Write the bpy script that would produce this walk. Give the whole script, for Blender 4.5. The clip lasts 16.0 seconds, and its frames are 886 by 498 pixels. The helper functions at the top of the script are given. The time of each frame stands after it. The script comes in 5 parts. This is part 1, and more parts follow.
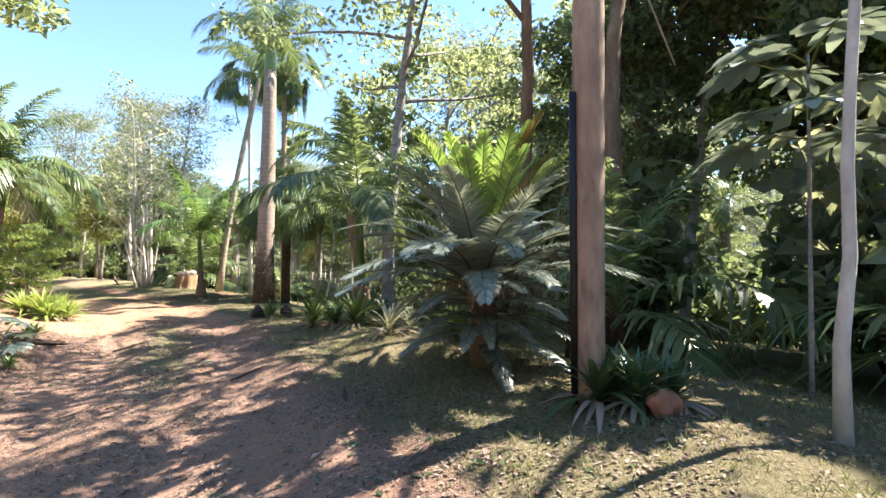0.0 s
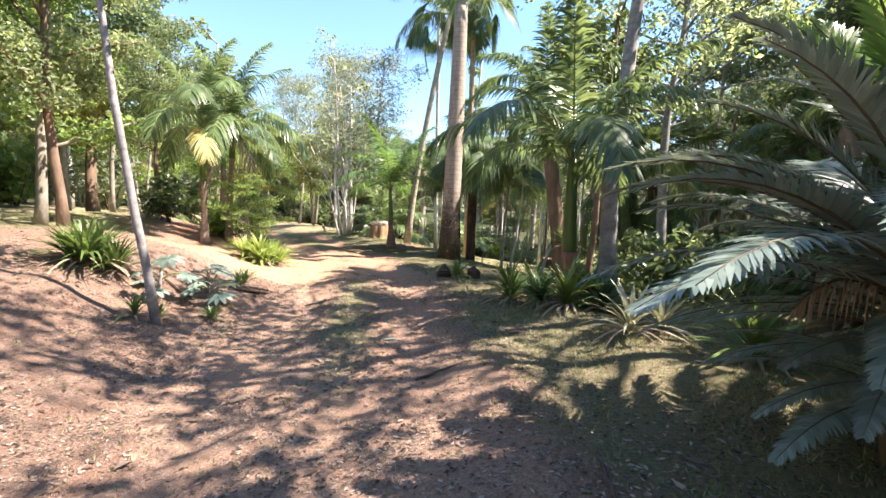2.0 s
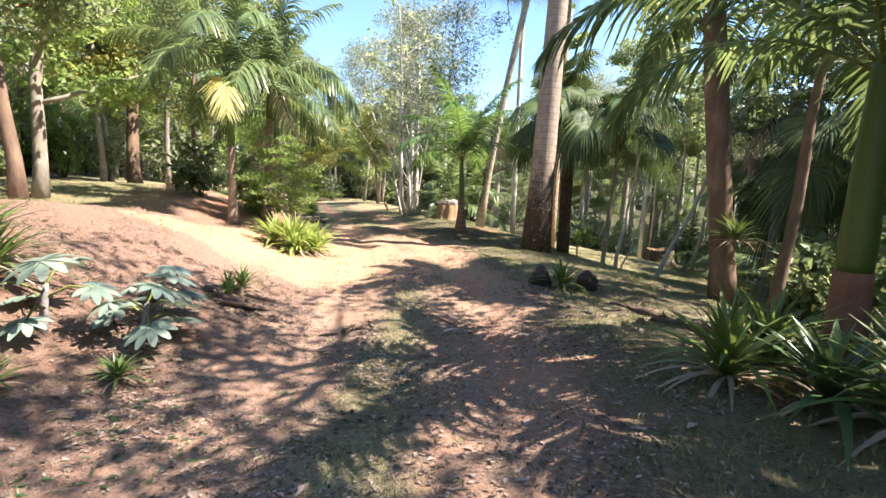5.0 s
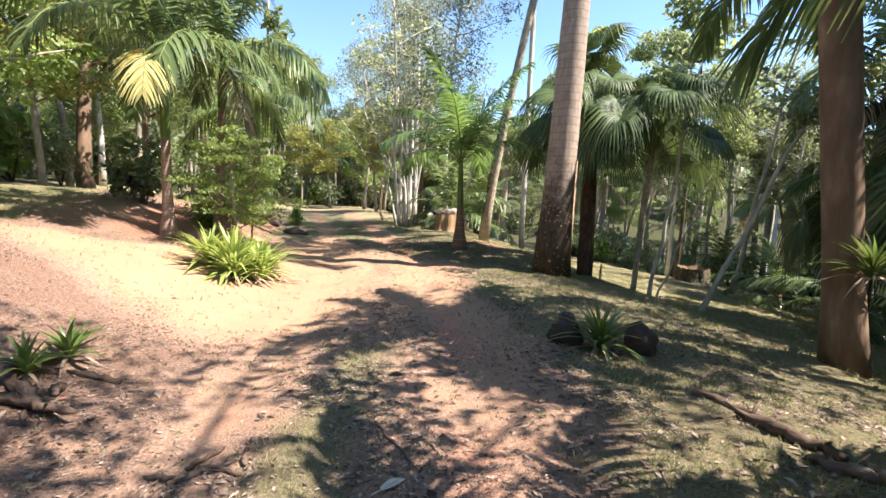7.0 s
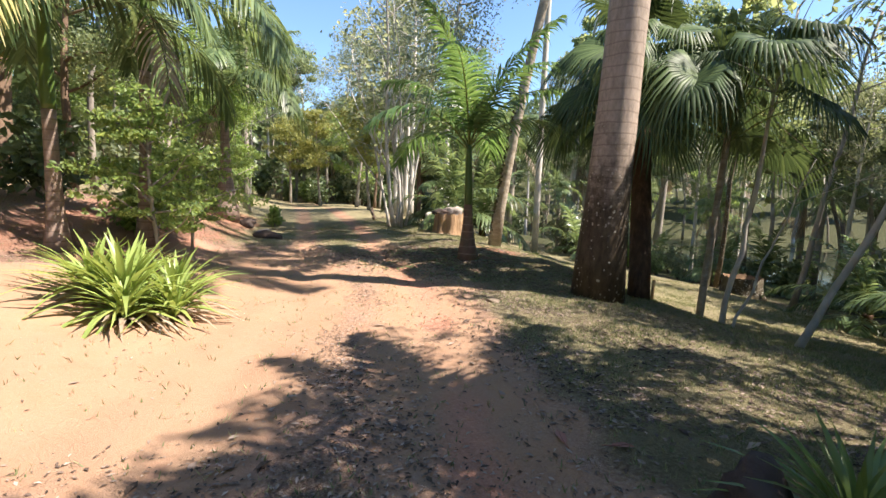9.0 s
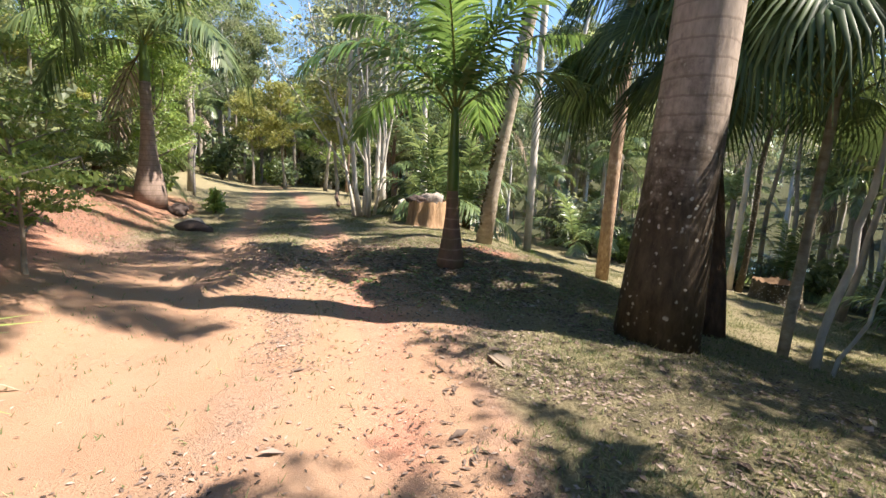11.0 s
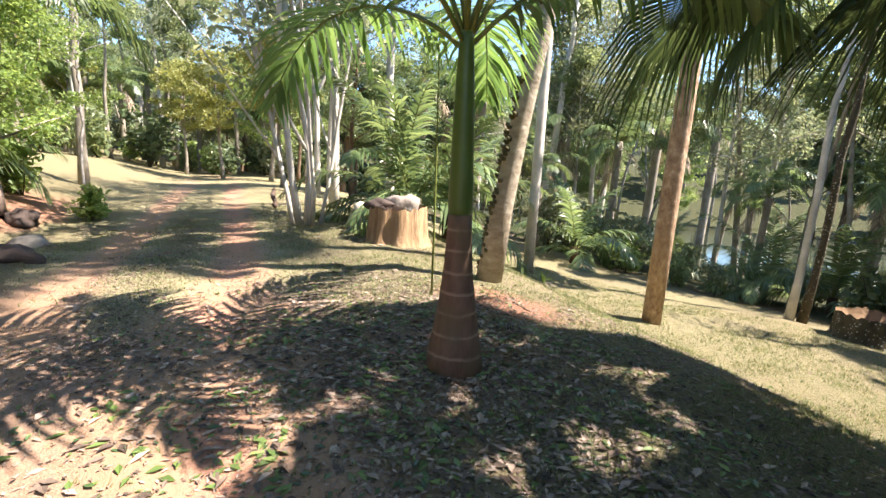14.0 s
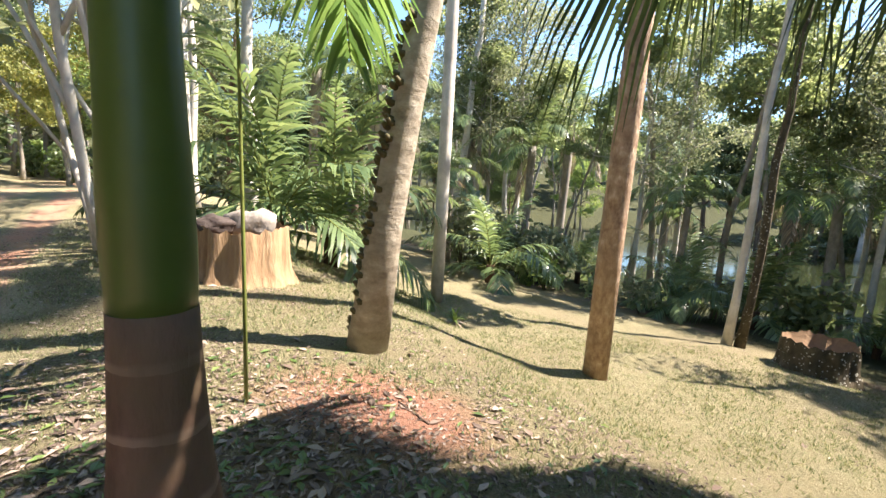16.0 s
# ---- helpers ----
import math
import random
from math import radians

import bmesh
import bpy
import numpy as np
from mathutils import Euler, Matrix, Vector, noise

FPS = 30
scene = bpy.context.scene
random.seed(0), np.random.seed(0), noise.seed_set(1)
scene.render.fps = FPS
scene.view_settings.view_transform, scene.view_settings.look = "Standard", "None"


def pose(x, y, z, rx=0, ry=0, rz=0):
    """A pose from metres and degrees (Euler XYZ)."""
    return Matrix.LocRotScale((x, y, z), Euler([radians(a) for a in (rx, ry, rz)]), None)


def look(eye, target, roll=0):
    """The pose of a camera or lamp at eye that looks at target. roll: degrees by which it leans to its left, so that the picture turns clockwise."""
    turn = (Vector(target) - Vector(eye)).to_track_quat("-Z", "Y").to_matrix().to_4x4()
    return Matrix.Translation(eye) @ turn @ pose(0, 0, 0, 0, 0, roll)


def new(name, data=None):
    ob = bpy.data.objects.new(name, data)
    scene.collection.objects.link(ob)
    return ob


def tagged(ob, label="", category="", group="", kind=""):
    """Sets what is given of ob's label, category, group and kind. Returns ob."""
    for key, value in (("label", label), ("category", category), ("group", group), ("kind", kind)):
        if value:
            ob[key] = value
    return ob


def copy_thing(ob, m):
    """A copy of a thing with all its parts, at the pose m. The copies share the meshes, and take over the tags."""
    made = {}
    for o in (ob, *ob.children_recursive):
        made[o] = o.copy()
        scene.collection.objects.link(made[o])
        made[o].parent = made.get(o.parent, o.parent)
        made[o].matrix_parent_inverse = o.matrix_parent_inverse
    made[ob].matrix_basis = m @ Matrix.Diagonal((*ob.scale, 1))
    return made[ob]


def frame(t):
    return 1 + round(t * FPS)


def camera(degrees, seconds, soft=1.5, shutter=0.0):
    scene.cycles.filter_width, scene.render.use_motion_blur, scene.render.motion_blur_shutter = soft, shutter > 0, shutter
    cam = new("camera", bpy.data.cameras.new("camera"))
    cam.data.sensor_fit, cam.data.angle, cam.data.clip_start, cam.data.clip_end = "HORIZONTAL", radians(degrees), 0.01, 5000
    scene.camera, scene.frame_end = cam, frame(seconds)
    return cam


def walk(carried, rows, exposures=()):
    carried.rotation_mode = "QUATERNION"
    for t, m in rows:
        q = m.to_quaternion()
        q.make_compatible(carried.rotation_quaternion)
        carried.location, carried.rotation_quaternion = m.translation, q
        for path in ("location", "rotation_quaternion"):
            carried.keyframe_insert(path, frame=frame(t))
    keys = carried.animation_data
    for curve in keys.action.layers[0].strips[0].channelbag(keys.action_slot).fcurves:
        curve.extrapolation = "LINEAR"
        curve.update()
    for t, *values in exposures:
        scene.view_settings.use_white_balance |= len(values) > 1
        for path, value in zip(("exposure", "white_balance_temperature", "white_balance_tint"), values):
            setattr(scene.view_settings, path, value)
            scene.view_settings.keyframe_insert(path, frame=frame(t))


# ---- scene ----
cam = camera(88.0, 16.0)
PATH = [
    (0, (1.373, -1.508, 1.603), (1.284, 0.489, 1.633), -0.6),
    (0.5, (1.078, -1.075, 1.649), (0.741, 0.896, 1.615), -0.2),
    (1, (0.857, -0.637, 1.641), (0.318, 1.288, 1.559), 0.3),
    (1.5, (0.574, -0.105, 1.682), (-0.125, 1.764, 1.549), 0.7),
    (2, (0.377, 0.405, 1.651), (-0.44, 2.222, 1.48), 1.0),
    (2.5, (0.128, 0.975, 1.624), (-0.767, 2.753, 1.425), 1.2),
    (3, (-0.166, 1.503, 1.591), (-1.116, 3.249, 1.371), 1.3),
    (3.5, (-0.537, 1.98, 1.548), (-1.53, 3.7, 1.305), 1.3),
    (4, (-0.908, 2.464, 1.516), (-1.938, 4.158, 1.257), 1.4),
    (4.2, (-1.063, 2.658, 1.514), (-2.105, 4.345, 1.253), 1.4),
    (6.3, (-2.111, 5.102, 1.573), (-3.208, 6.754, 1.31), 2.0),
    (6.5, (-2.23, 5.327, 1.538), (-3.33, 6.978, 1.286), 1.9),
    (7, (-2.617, 5.892, 1.507), (-3.721, 7.544, 1.273), 2.0),
    (7.5, (-3.071, 6.429, 1.486), (-4.176, 8.08, 1.255), 1.9),
    (8, (-3.54, 6.957, 1.483), (-4.647, 8.606, 1.25), 1.8),
    (8.5, (-3.929, 7.485, 1.473), (-5.034, 9.136, 1.236), 1.8),
    (9, (-4.277, 8.122, 1.447), (-5.37, 9.779, 1.203), 1.9),
    (9.2, (-4.383, 8.399, 1.43), (-5.467, 10.062, 1.184), 1.8),
    (11.3, (-5.99, 10.785, 1.403), (-6.985, 12.49, 1.085), 2.8),
    (11.5, (-6.119, 10.997, 1.435), (-7.108, 12.704, 1.11), 2.8),
    (12, (-6.454, 11.6, 1.447), (-7.428, 13.315, 1.117), 2.7),
    (12.5, (-6.816, 12.115, 1.481), (-7.763, 13.845, 1.149), 2.8),
    (13, (-7.239, 12.584, 1.512), (-8.159, 14.327, 1.171), 2.8),
    (13.5, (-7.655, 13.093, 1.491), (-8.547, 14.849, 1.143), 2.9),
    (14, (-7.989, 13.657, 1.556), (-8.845, 15.429, 1.201), 3.0),
    (14.5, (-8.162, 14.272, 1.58), (-8.951, 16.078, 1.238), 3.1),
    (15, (-8.317, 14.922, 1.586), (-9.008, 16.771, 1.264), 3.3),
    (15.5, (-8.417, 15.491, 1.548), (-9.014, 17.375, 1.239), 3.4),
    (16, (-8.508, 16.008, 1.527), (-9.025, 17.916, 1.222), 3.3),
]
walk(cam, [(t, look(eye, target, roll)) for t, eye, target, roll in PATH],
     [(0, 2.35), (4, 2.25), (6.5, 2.1), (9, 1.75), (11.5, 1.85), (14, 2.3), (16, 2.25)])

# ---- sky and sun ----
SUN_X, SUN_Y, SUN_UP = 0.92, 0.39, 54.0
world = bpy.data.worlds.new("sky")
scene.world = world
world.use_nodes = True
wn = world.node_tree
sky = wn.nodes.new("ShaderNodeTexSky")
sky.sky_type = "NISHITA"
sky.sun_disc = False
sky.sun_elevation = radians(SUN_UP)
sky.sun_rotation = math.atan2(SUN_X, SUN_Y)
sky.air_density, sky.dust_density, sky.ozone_density = 1.0, 0.15, 5.0
wn.nodes["Background"].inputs["Strength"].default_value = 0.088
wn.links.new(sky.outputs["Color"], wn.nodes["Background"].inputs["Color"])
sun = new("sun", bpy.data.lights.new("sun", "SUN"))
sun.data.energy, sun.data.angle, sun.data.color = 4.6, radians(0.55), (1.0, 0.89, 0.79)
up_way = math.tan(radians(SUN_UP)) * math.hypot(SUN_X, SUN_Y)
sun.matrix_world = look((SUN_X * 30, SUN_Y * 30, up_way * 30), (0, 0, 0))

# ---- materials ----
def material(name, rough=0.7, metal=0.0, spec=0.35):
    m = bpy.data.materials.new(name)
    m.use_nodes = True
    b = m.node_tree.nodes["Principled BSDF"]
    b.inputs["Roughness"].default_value, b.inputs["Metallic"].default_value = rough, metal
    b.inputs["Specular IOR Level"].default_value = spec
    return m, m.node_tree, b


def node(tree, kind, **values):
    n = tree.nodes.new(kind)
    for key, value in values.items():
        n.inputs[key.replace("_", " ")].default_value = value
    return n


def ramp(tree, source, stops):
    r = tree.nodes.new("ShaderNodeValToRGB")
    e = r.color_ramp.elements
    while len(e) < len(stops):
        e.new(0.5)
    for k, (at, c) in enumerate(stops):
        e[k].position, e[k].color = at, (*c, 1)
    tree.links.new(source, r.inputs["Fac"])
    return r.outputs["Color"]


def mixed(tree, fac, a, b, how="MIX"):
    n = tree.nodes.new("ShaderNodeMix")
    n.data_type, n.blend_type = "RGBA", how
    for value, k in ((fac, 0), (a, 6), (b, 7)):
        if hasattr(value, "is_linked"):
            tree.links.new(value, n.inputs[k])
        elif k == 0:
            n.inputs[k].default_value = value
        else:
            n.inputs[k].default_value = (*value, 1)
    return n.outputs[2]


def noise_of(tree, scale, detail=6.0, rough=0.6, space="Object", stretch=None):
    tc = tree.nodes.new("ShaderNodeTexCoord")
    n = node(tree, "ShaderNodeTexNoise", Scale=scale, Detail=detail, Roughness=rough)
    out = tc.outputs[space]
    if stretch:
        mp = tree.nodes.new("ShaderNodeMapping")
        mp.inputs["Scale"].default_value = stretch
        tree.links.new(out, mp.inputs["Vector"])
        out = mp.outputs["Vector"]
    tree.links.new(out, n.inputs["Vector"])
    return n.outputs["Fac"]


def node_color(tree, scale):
    tc = tree.nodes.new("ShaderNodeTexCoord")
    n = node(tree, "ShaderNodeTexNoise", Scale=scale, Detail=3.0)
    tree.links.new(tc.outputs["Object"], n.inputs["Vector"])
    return n.outputs["Color"]


def bump(tree, b, height, strength=0.5, distance=0.02):
    n = node(tree, "ShaderNodeBump", Strength=strength, Distance=distance)
    tree.links.new(height, n.inputs["Height"])
    tree.links.new(n.outputs["Normal"], b.inputs["Normal"])


def leaf_material(name, dark, mid, light, rough=0.42, glow=0.45, spec=0.5):
    """Leaves: colour by leaf and by plant, light passes through the blade."""
    m, t, b = material(name, rough, 0, spec)
    geo = t.nodes.new("ShaderNodeNewGeometry")
    col = ramp(t, geo.outputs["Random Per Island"], [(0.0, dark), (0.55, mid), (1.0, light)])
    info = t.nodes.new("ShaderNodeObjectInfo")
    hsv = node(t, "ShaderNodeHueSaturation", Saturation=0.84)
    t.links.new(col, hsv.inputs["Color"])
    mr = node(t, "ShaderNodeMapRange")
    mr.inputs["To Min"].default_value, mr.inputs["To Max"].default_value = 0.84, 1.28
    t.links.new(info.outputs["Random"], mr.inputs["Value"])
    t.links.new(mr.outputs["Result"], hsv.inputs["Value"])
    blotch = noise_of(t, 9.0, 3)
    col2 = mixed(t, ramp(t, blotch, [(0.45, (0, 0, 0)), (0.75, (0.35, 0.35, 0.35))]), hsv.outputs["Color"], tuple(0.8 * c for c in light))
    t.links.new(col2, b.inputs["Base Color"])
    tr = t.nodes.new("ShaderNodeBsdfTranslucent")
    warm = mixed(t, 1.0, col2, (1.42, 1.28, 1.0), "MULTIPLY")
    t.links.new(warm, tr.inputs["Color"])
    mix = node(t, "ShaderNodeMixShader", Fac=glow)
    t.links.new(b.outputs["BSDF"], mix.inputs[1])
    t.links.new(tr.outputs["BSDF"], mix.inputs[2])
    t.links.new(mix.outputs["Shader"], t.nodes["Material Output"].inputs["Surface"])
    return m


def bark_material(name, a, b_, c, scale=5.0, stretch=(1, 1, 0.25), strength=0.8, distance=0.03, rough=0.9, spots=None):
    m, t, b = material(name, rough, 0, 0.2)
    n1 = noise_of(t, scale, 8, 0.65, stretch=stretch)
    n2 = noise_of(t, scale * 0.3, 3)
    col = ramp(t, n1, [(0.3, a), (0.55, b_), (0.75, c)])
    col = mixed(t, ramp(t, n2, [(0.42, (0, 0, 0)), (0.62, (0.6, 0.6, 0.6))]), col, tuple(0.62 * v for v in b_))
    if spots:
        vo = node(t, "ShaderNodeTexVoronoi", Scale=spots[1], Randomness=1.0)
        tc = t.nodes.new("ShaderNodeTexCoord")
        wob = noise_of(t, 30, 3)
        t.links.new(tc.outputs["Object"], vo.inputs["Vector"])
        add = t.nodes.new("ShaderNodeMath")
        add.operation = "MULTIPLY_ADD"
        add.inputs[1].default_value = 0.55
        t.links.new(wob, add.inputs[0])
        t.links.new(vo.outputs["Distance"], add.inputs[2])
        big = noise_of(t, 1.6, 2)
        mul = t.nodes.new("ShaderNodeMath")
        mul.operation = "MULTIPLY_ADD"
        mul.inputs[1].default_value = -0.5
        t.links.new(big, mul.inputs[0])
        t.links.new(add.outputs[0], mul.inputs[2])
        col = mixed(t, ramp(t, mul.outputs[0], [(spots[2], (1, 1, 1)), (spots[2] + 0.05, (0, 0, 0))]), col, spots[0])
    t.links.new(col, b.inputs["Base Color"])
    bump(t, b, n1, strength, distance)
    return m


def ringed_material(name, base, ring, gap, rough=0.75, moss=None, foot=0.0):
    """Palm stem with leaf-scar rings every gap metres."""
    m, t, b = material(name, rough, 0, 0.25)
    tc = t.nodes.new("ShaderNodeTexCoord")
    sep = t.nodes.new("ShaderNodeSeparateXYZ")
    t.links.new(tc.outputs["Object"], sep.inputs["Vector"])
    wob = noise_of(t, 3.0, 4)
    w = t.nodes.new("ShaderNodeMath")
    w.operation = "MULTIPLY_ADD"
    w.inputs[1].default_value = gap * 0.5
    t.links.new(wob, w.inputs[0])
    t.links.new(sep.outputs["Z"], w.inputs[2])
    d = t.nodes.new("ShaderNodeMath")
    d.operation = "DIVIDE"
    d.inputs[1].default_value = gap
    t.links.new(w.outputs[0], d.inputs[0])
    f = t.nodes.new("ShaderNodeMath")
    f.operation = "FRACT"
    t.links.new(d.outputs[0], f.inputs[0])
    n1 = noise_of(t, 14, 8, 0.7, stretch=(1, 1, 0.35))
    n2 = noise_of(t, 2.2, 4)
    col = ramp(t, n1, [(0.3, tuple(0.6 * c for c in base)), (0.55, base), (0.8, tuple(min(1, 1.35 * c) for c in base))])
    col = mixed(t, ramp(t, f.outputs[0], [(0.0, (0.8, 0.8, 0.8)), (0.10, (0.7, 0.7, 0.7)), (0.17, (0, 0, 0))]), col, ring)
    if foot:
        # dark mossy foot with pale lichen, ragged at its upper edge
        edge = t.nodes.new("ShaderNodeMath")
        edge.operation = "MULTIPLY_ADD"
        edge.inputs[1].default_value = 3.4
        t.links.new(noise_of(t, 4.5, 8, 0.7), edge.inputs[0])
        t.links.new(sep.outputs["Z"], edge.inputs[2])
        scaled = t.nodes.new("ShaderNodeMath")
        scaled.operation = "DIVIDE"
        scaled.inputs[1].default_value = foot + 1.7
        t.links.new(edge.outputs[0], scaled.inputs[0])
        vo = node(t, "ShaderNodeTexVoronoi", Scale=15.0, Randomness=1.0)
        warp = mixed(t, 0.06, tc.outputs["Object"], node_color(t, 9.0))
        t.links.new(warp, vo.inputs["Vector"])
        spot = ramp(t, vo.outputs["Distance"], [(0.2, (0.8, 0.8, 0.8)), (0.3, (0, 0, 0))])
        some = mixed(t, 1.0, spot, ramp(t, noise_of(t, 5.0, 5), [(0.47, (0, 0, 0)), (0.55, (1, 1, 1))]), "MULTIPLY")
        dark = ramp(t, n1, [(0.3, (0.03, 0.022, 0.013)), (0.6, (0.085, 0.062, 0.04)), (0.8, (0.15, 0.115, 0.08))])
        dark = mixed(t, some, dark, (0.46, 0.43, 0.36))
        col = mixed(t, ramp(t, scaled.outputs[0], [(0.72, (1, 1, 1)), (1.0, (0, 0, 0))]), col, dark)
    if moss:
        col = mixed(t, ramp(t, n2, [(0.44, (0, 0, 0)), (0.6, (0.85, 0.85, 0.85))]), col, moss)
    t.links.new(col, b.inputs["Base Color"])
    bump(t, b, n1, 0.5, 0.015)
    return m


def plain_noise(name, dark, light, scale=12, rough=0.8, strength=0.4, distance=0.01, spec=0.3, glow=0):
    m, t, b = material(name, rough, 0, spec)
    n1 = noise_of(t, scale, 8, 0.65)
    n2 = noise_of(t, scale * 0.15, 3)
    col = mixed(t, n2, ramp(t, n1, [(0.3, dark), (0.7, light)]), tuple(0.5 * (p + q) for p, q in zip(dark, light)))
    t.links.new(col, b.inputs["Base Color"])
    bump(t, b, n1, strength, distance)
    return m


M = {}
M["palm_leaf"] = leaf_material("palm_leaf", (0.06, 0.11, 0.035), (0.11, 0.18, 0.058), (0.19, 0.27, 0.095), 0.34, 0.42)
M["palm_leaf_fresh"] = leaf_material("palm_leaf_fresh", (0.05, 0.12, 0.022), (0.09, 0.195, 0.035), (0.15, 0.27, 0.055), 0.38, 0.42)
M["palm_leaf_yellow"] = leaf_material("palm_leaf_yellow", (0.3, 0.29, 0.07), (0.44, 0.41, 0.13), (0.56, 0.52, 0.24), 0.5, 0.5)
M["palm_leaf_dry"] = leaf_material("palm_leaf_dry", (0.17, 0.125, 0.085), (0.31, 0.235, 0.165), (0.48, 0.38, 0.28), 0.8, 0.25, 0.2)
M["cycad_leaf"] = leaf_material("cycad_leaf", (0.13, 0.18, 0.14), (0.18, 0.235, 0.19), (0.26, 0.315, 0.265), 0.28, 0.25, 0.9)
M["cycad_leaf_new"] = leaf_material("cycad_leaf_new", (0.11, 0.22, 0.03), (0.17, 0.3, 0.045), (0.24, 0.37, 0.07), 0.4, 0.5)
M["cycad_leaf_brown"] = leaf_material("cycad_leaf_brown", (0.15, 0.11, 0.01), (0.21, 0.16, 0.015), (0.28, 0.22, 0.03), 0.5, 0.4)
M["fan_leaf"] = leaf_material("fan_leaf", (0.035, 0.065, 0.02), (0.06, 0.105, 0.03), (0.095, 0.15, 0.04), 0.5, 0.25, 0.25)
M["tree_leaf"] = leaf_material("tree_leaf", (0.11, 0.16, 0.065), (0.195, 0.265, 0.11), (0.31, 0.38, 0.18), 0.42, 0.6)
M["tree_leaf_dark"] = leaf_material("tree_leaf_dark", (0.05, 0.085, 0.035), (0.1, 0.155, 0.06), (0.18, 0.245, 0.1), 0.38, 0.45)
M["tree_leaf_bright"] = leaf_material("tree_leaf_bright", (0.1, 0.18, 0.035), (0.19, 0.3, 0.06), (0.3, 0.4, 0.1), 0.45, 0.6)
M["tree_leaf_grey"] = leaf_material("tree_leaf_grey", (0.11, 0.145, 0.08), (0.185, 0.23, 0.13), (0.28, 0.32, 0.2), 0.5, 0.6)
M["tree_leaf_yellow"] = leaf_material("tree_leaf_yellow", (0.16, 0.2, 0.03), (0.26, 0.28, 0.05), (0.36, 0.36, 0.08), 0.5, 0.45)
M["brom_leaf"] = leaf_material("brom_leaf", (0.05, 0.09, 0.015), (0.1, 0.17, 0.025), (0.19, 0.26, 0.05), 0.35, 0.3)
M["brom_leaf_sun"] = leaf_material("brom_leaf_sun", (0.12, 0.2, 0.03), (0.24, 0.34, 0.05), (0.42, 0.48, 0.12), 0.4, 0.35)
M["brom_leaf_pale"] = leaf_material("brom_leaf_pale", (0.1, 0.14, 0.05), (0.32, 0.33, 0.2), (0.6, 0.58, 0.45), 0.5, 0.25)
M["brom_leaf_dark"] = leaf_material("brom_leaf_dark", (0.025, 0.06, 0.02), (0.045, 0.1, 0.03), (0.09, 0.16, 0.05), 0.3, 0.25, 0.6)
M["teal_leaf"] = leaf_material("teal_leaf", (0.1, 0.15, 0.12), (0.16, 0.22, 0.17), (0.23, 0.3, 0.23), 0.45, 0.25)
M["grass"] = leaf_material("grass", (0.08, 0.115, 0.04), (0.16, 0.2, 0.075), (0.33, 0.31, 0.16), 0.6, 0.35, 0.2)
M["litter"] = leaf_material("litter", (0.035, 0.024, 0.018), (0.17, 0.115, 0.085), (0.42, 0.32, 0.25), 0.85, 0.1, 0.15)
M["litter_red"] = leaf_material("litter_red", (0.2, 0.07, 0.05), (0.32, 0.12, 0.08), (0.4, 0.2, 0.13), 0.8, 0.1, 0.15)
M["trunk_brown"] = bark_material("trunk_brown", (0.1, 0.065, 0.045), (0.22, 0.15, 0.105), (0.36, 0.27, 0.19))
M["trunk_grey"] = bark_material("trunk_grey", (0.18, 0.155, 0.13), (0.33, 0.29, 0.24), (0.5, 0.45, 0.39), 6, (1, 1, 0.5), 0.5)
M["trunk_white"] = bark_material("trunk_white", (0.38, 0.35, 0.31), (0.6, 0.56, 0.5), (0.76, 0.72, 0.66), 6, (1, 1, 0.5), 0.4, 0.015)
M["trunk_slim"] = bark_material("trunk_slim", (0.13, 0.11, 0.1), (0.32, 0.3, 0.29), (0.5, 0.48, 0.47), 9, (1, 1, 1.2), 0.4, 0.015)
M["trunk_fibre"] = bark_material("trunk_fibre", (0.05, 0.03, 0.02), (0.12, 0.068, 0.042), (0.22, 0.13, 0.085), 14, (1, 1, 0.2), 1.0, 0.05)
M["trunk_tan"] = bark_material("trunk_tan", (0.2, 0.12, 0.08), (0.44, 0.31, 0.21), (0.68, 0.56, 0.44), 13, (1, 1, 0.6), 1.0, 0.03)
M["trunk_mossy"] = bark_material("trunk_mossy", (0.035, 0.03, 0.018), (0.1, 0.08, 0.05), (0.2, 0.16, 0.11), 8, (1, 1, 0.6), 0.9, 0.03, spots=((0.42, 0.4, 0.34), 17.0, 0.22))
M["royal_ring"] = ringed_material("royal_ring", (0.36, 0.29, 0.235), (0.22, 0.17, 0.135), 0.16, foot=2.6)
M["young_ring"] = ringed_material("young_ring", (0.18, 0.105, 0.073), (0.33, 0.225, 0.165), 0.16, moss=(0.14, 0.1, 0.058))
M["twin_ring"] = ringed_material("twin_ring", (0.27, 0.2, 0.16), (0.15, 0.11, 0.08), 0.14)
M["lean_bark"] = bark_material("lean_bark", (0.22, 0.18, 0.13), (0.42, 0.36, 0.28), (0.58, 0.52, 0.43), 7, (1, 1, 1.5), 0.8, 0.03)
M["boot"] = plain_noise("boot", (0.05, 0.045, 0.02), (0.16, 0.13, 0.06), 30)
M["shaft"] = plain_noise("shaft", (0.05, 0.09, 0.015), (0.09, 0.14, 0.028), 5, 0.38, 0.1, 0.004, 0.5)
M["shaft_light"] = plain_noise("shaft_light", (0.12, 0.2, 0.06), (0.22, 0.3, 0.11), 5, 0.4, 0.1, 0.004, 0.5)
M["stem"] = plain_noise("stem", (0.1, 0.13, 0.03), (0.2, 0.22, 0.06), 20, 0.5, 0.2)
M["stem_dark"] = plain_noise("stem_dark", (0.06, 0.05, 0.03), (0.13, 0.1, 0.06), 20, 0.6, 0.2)
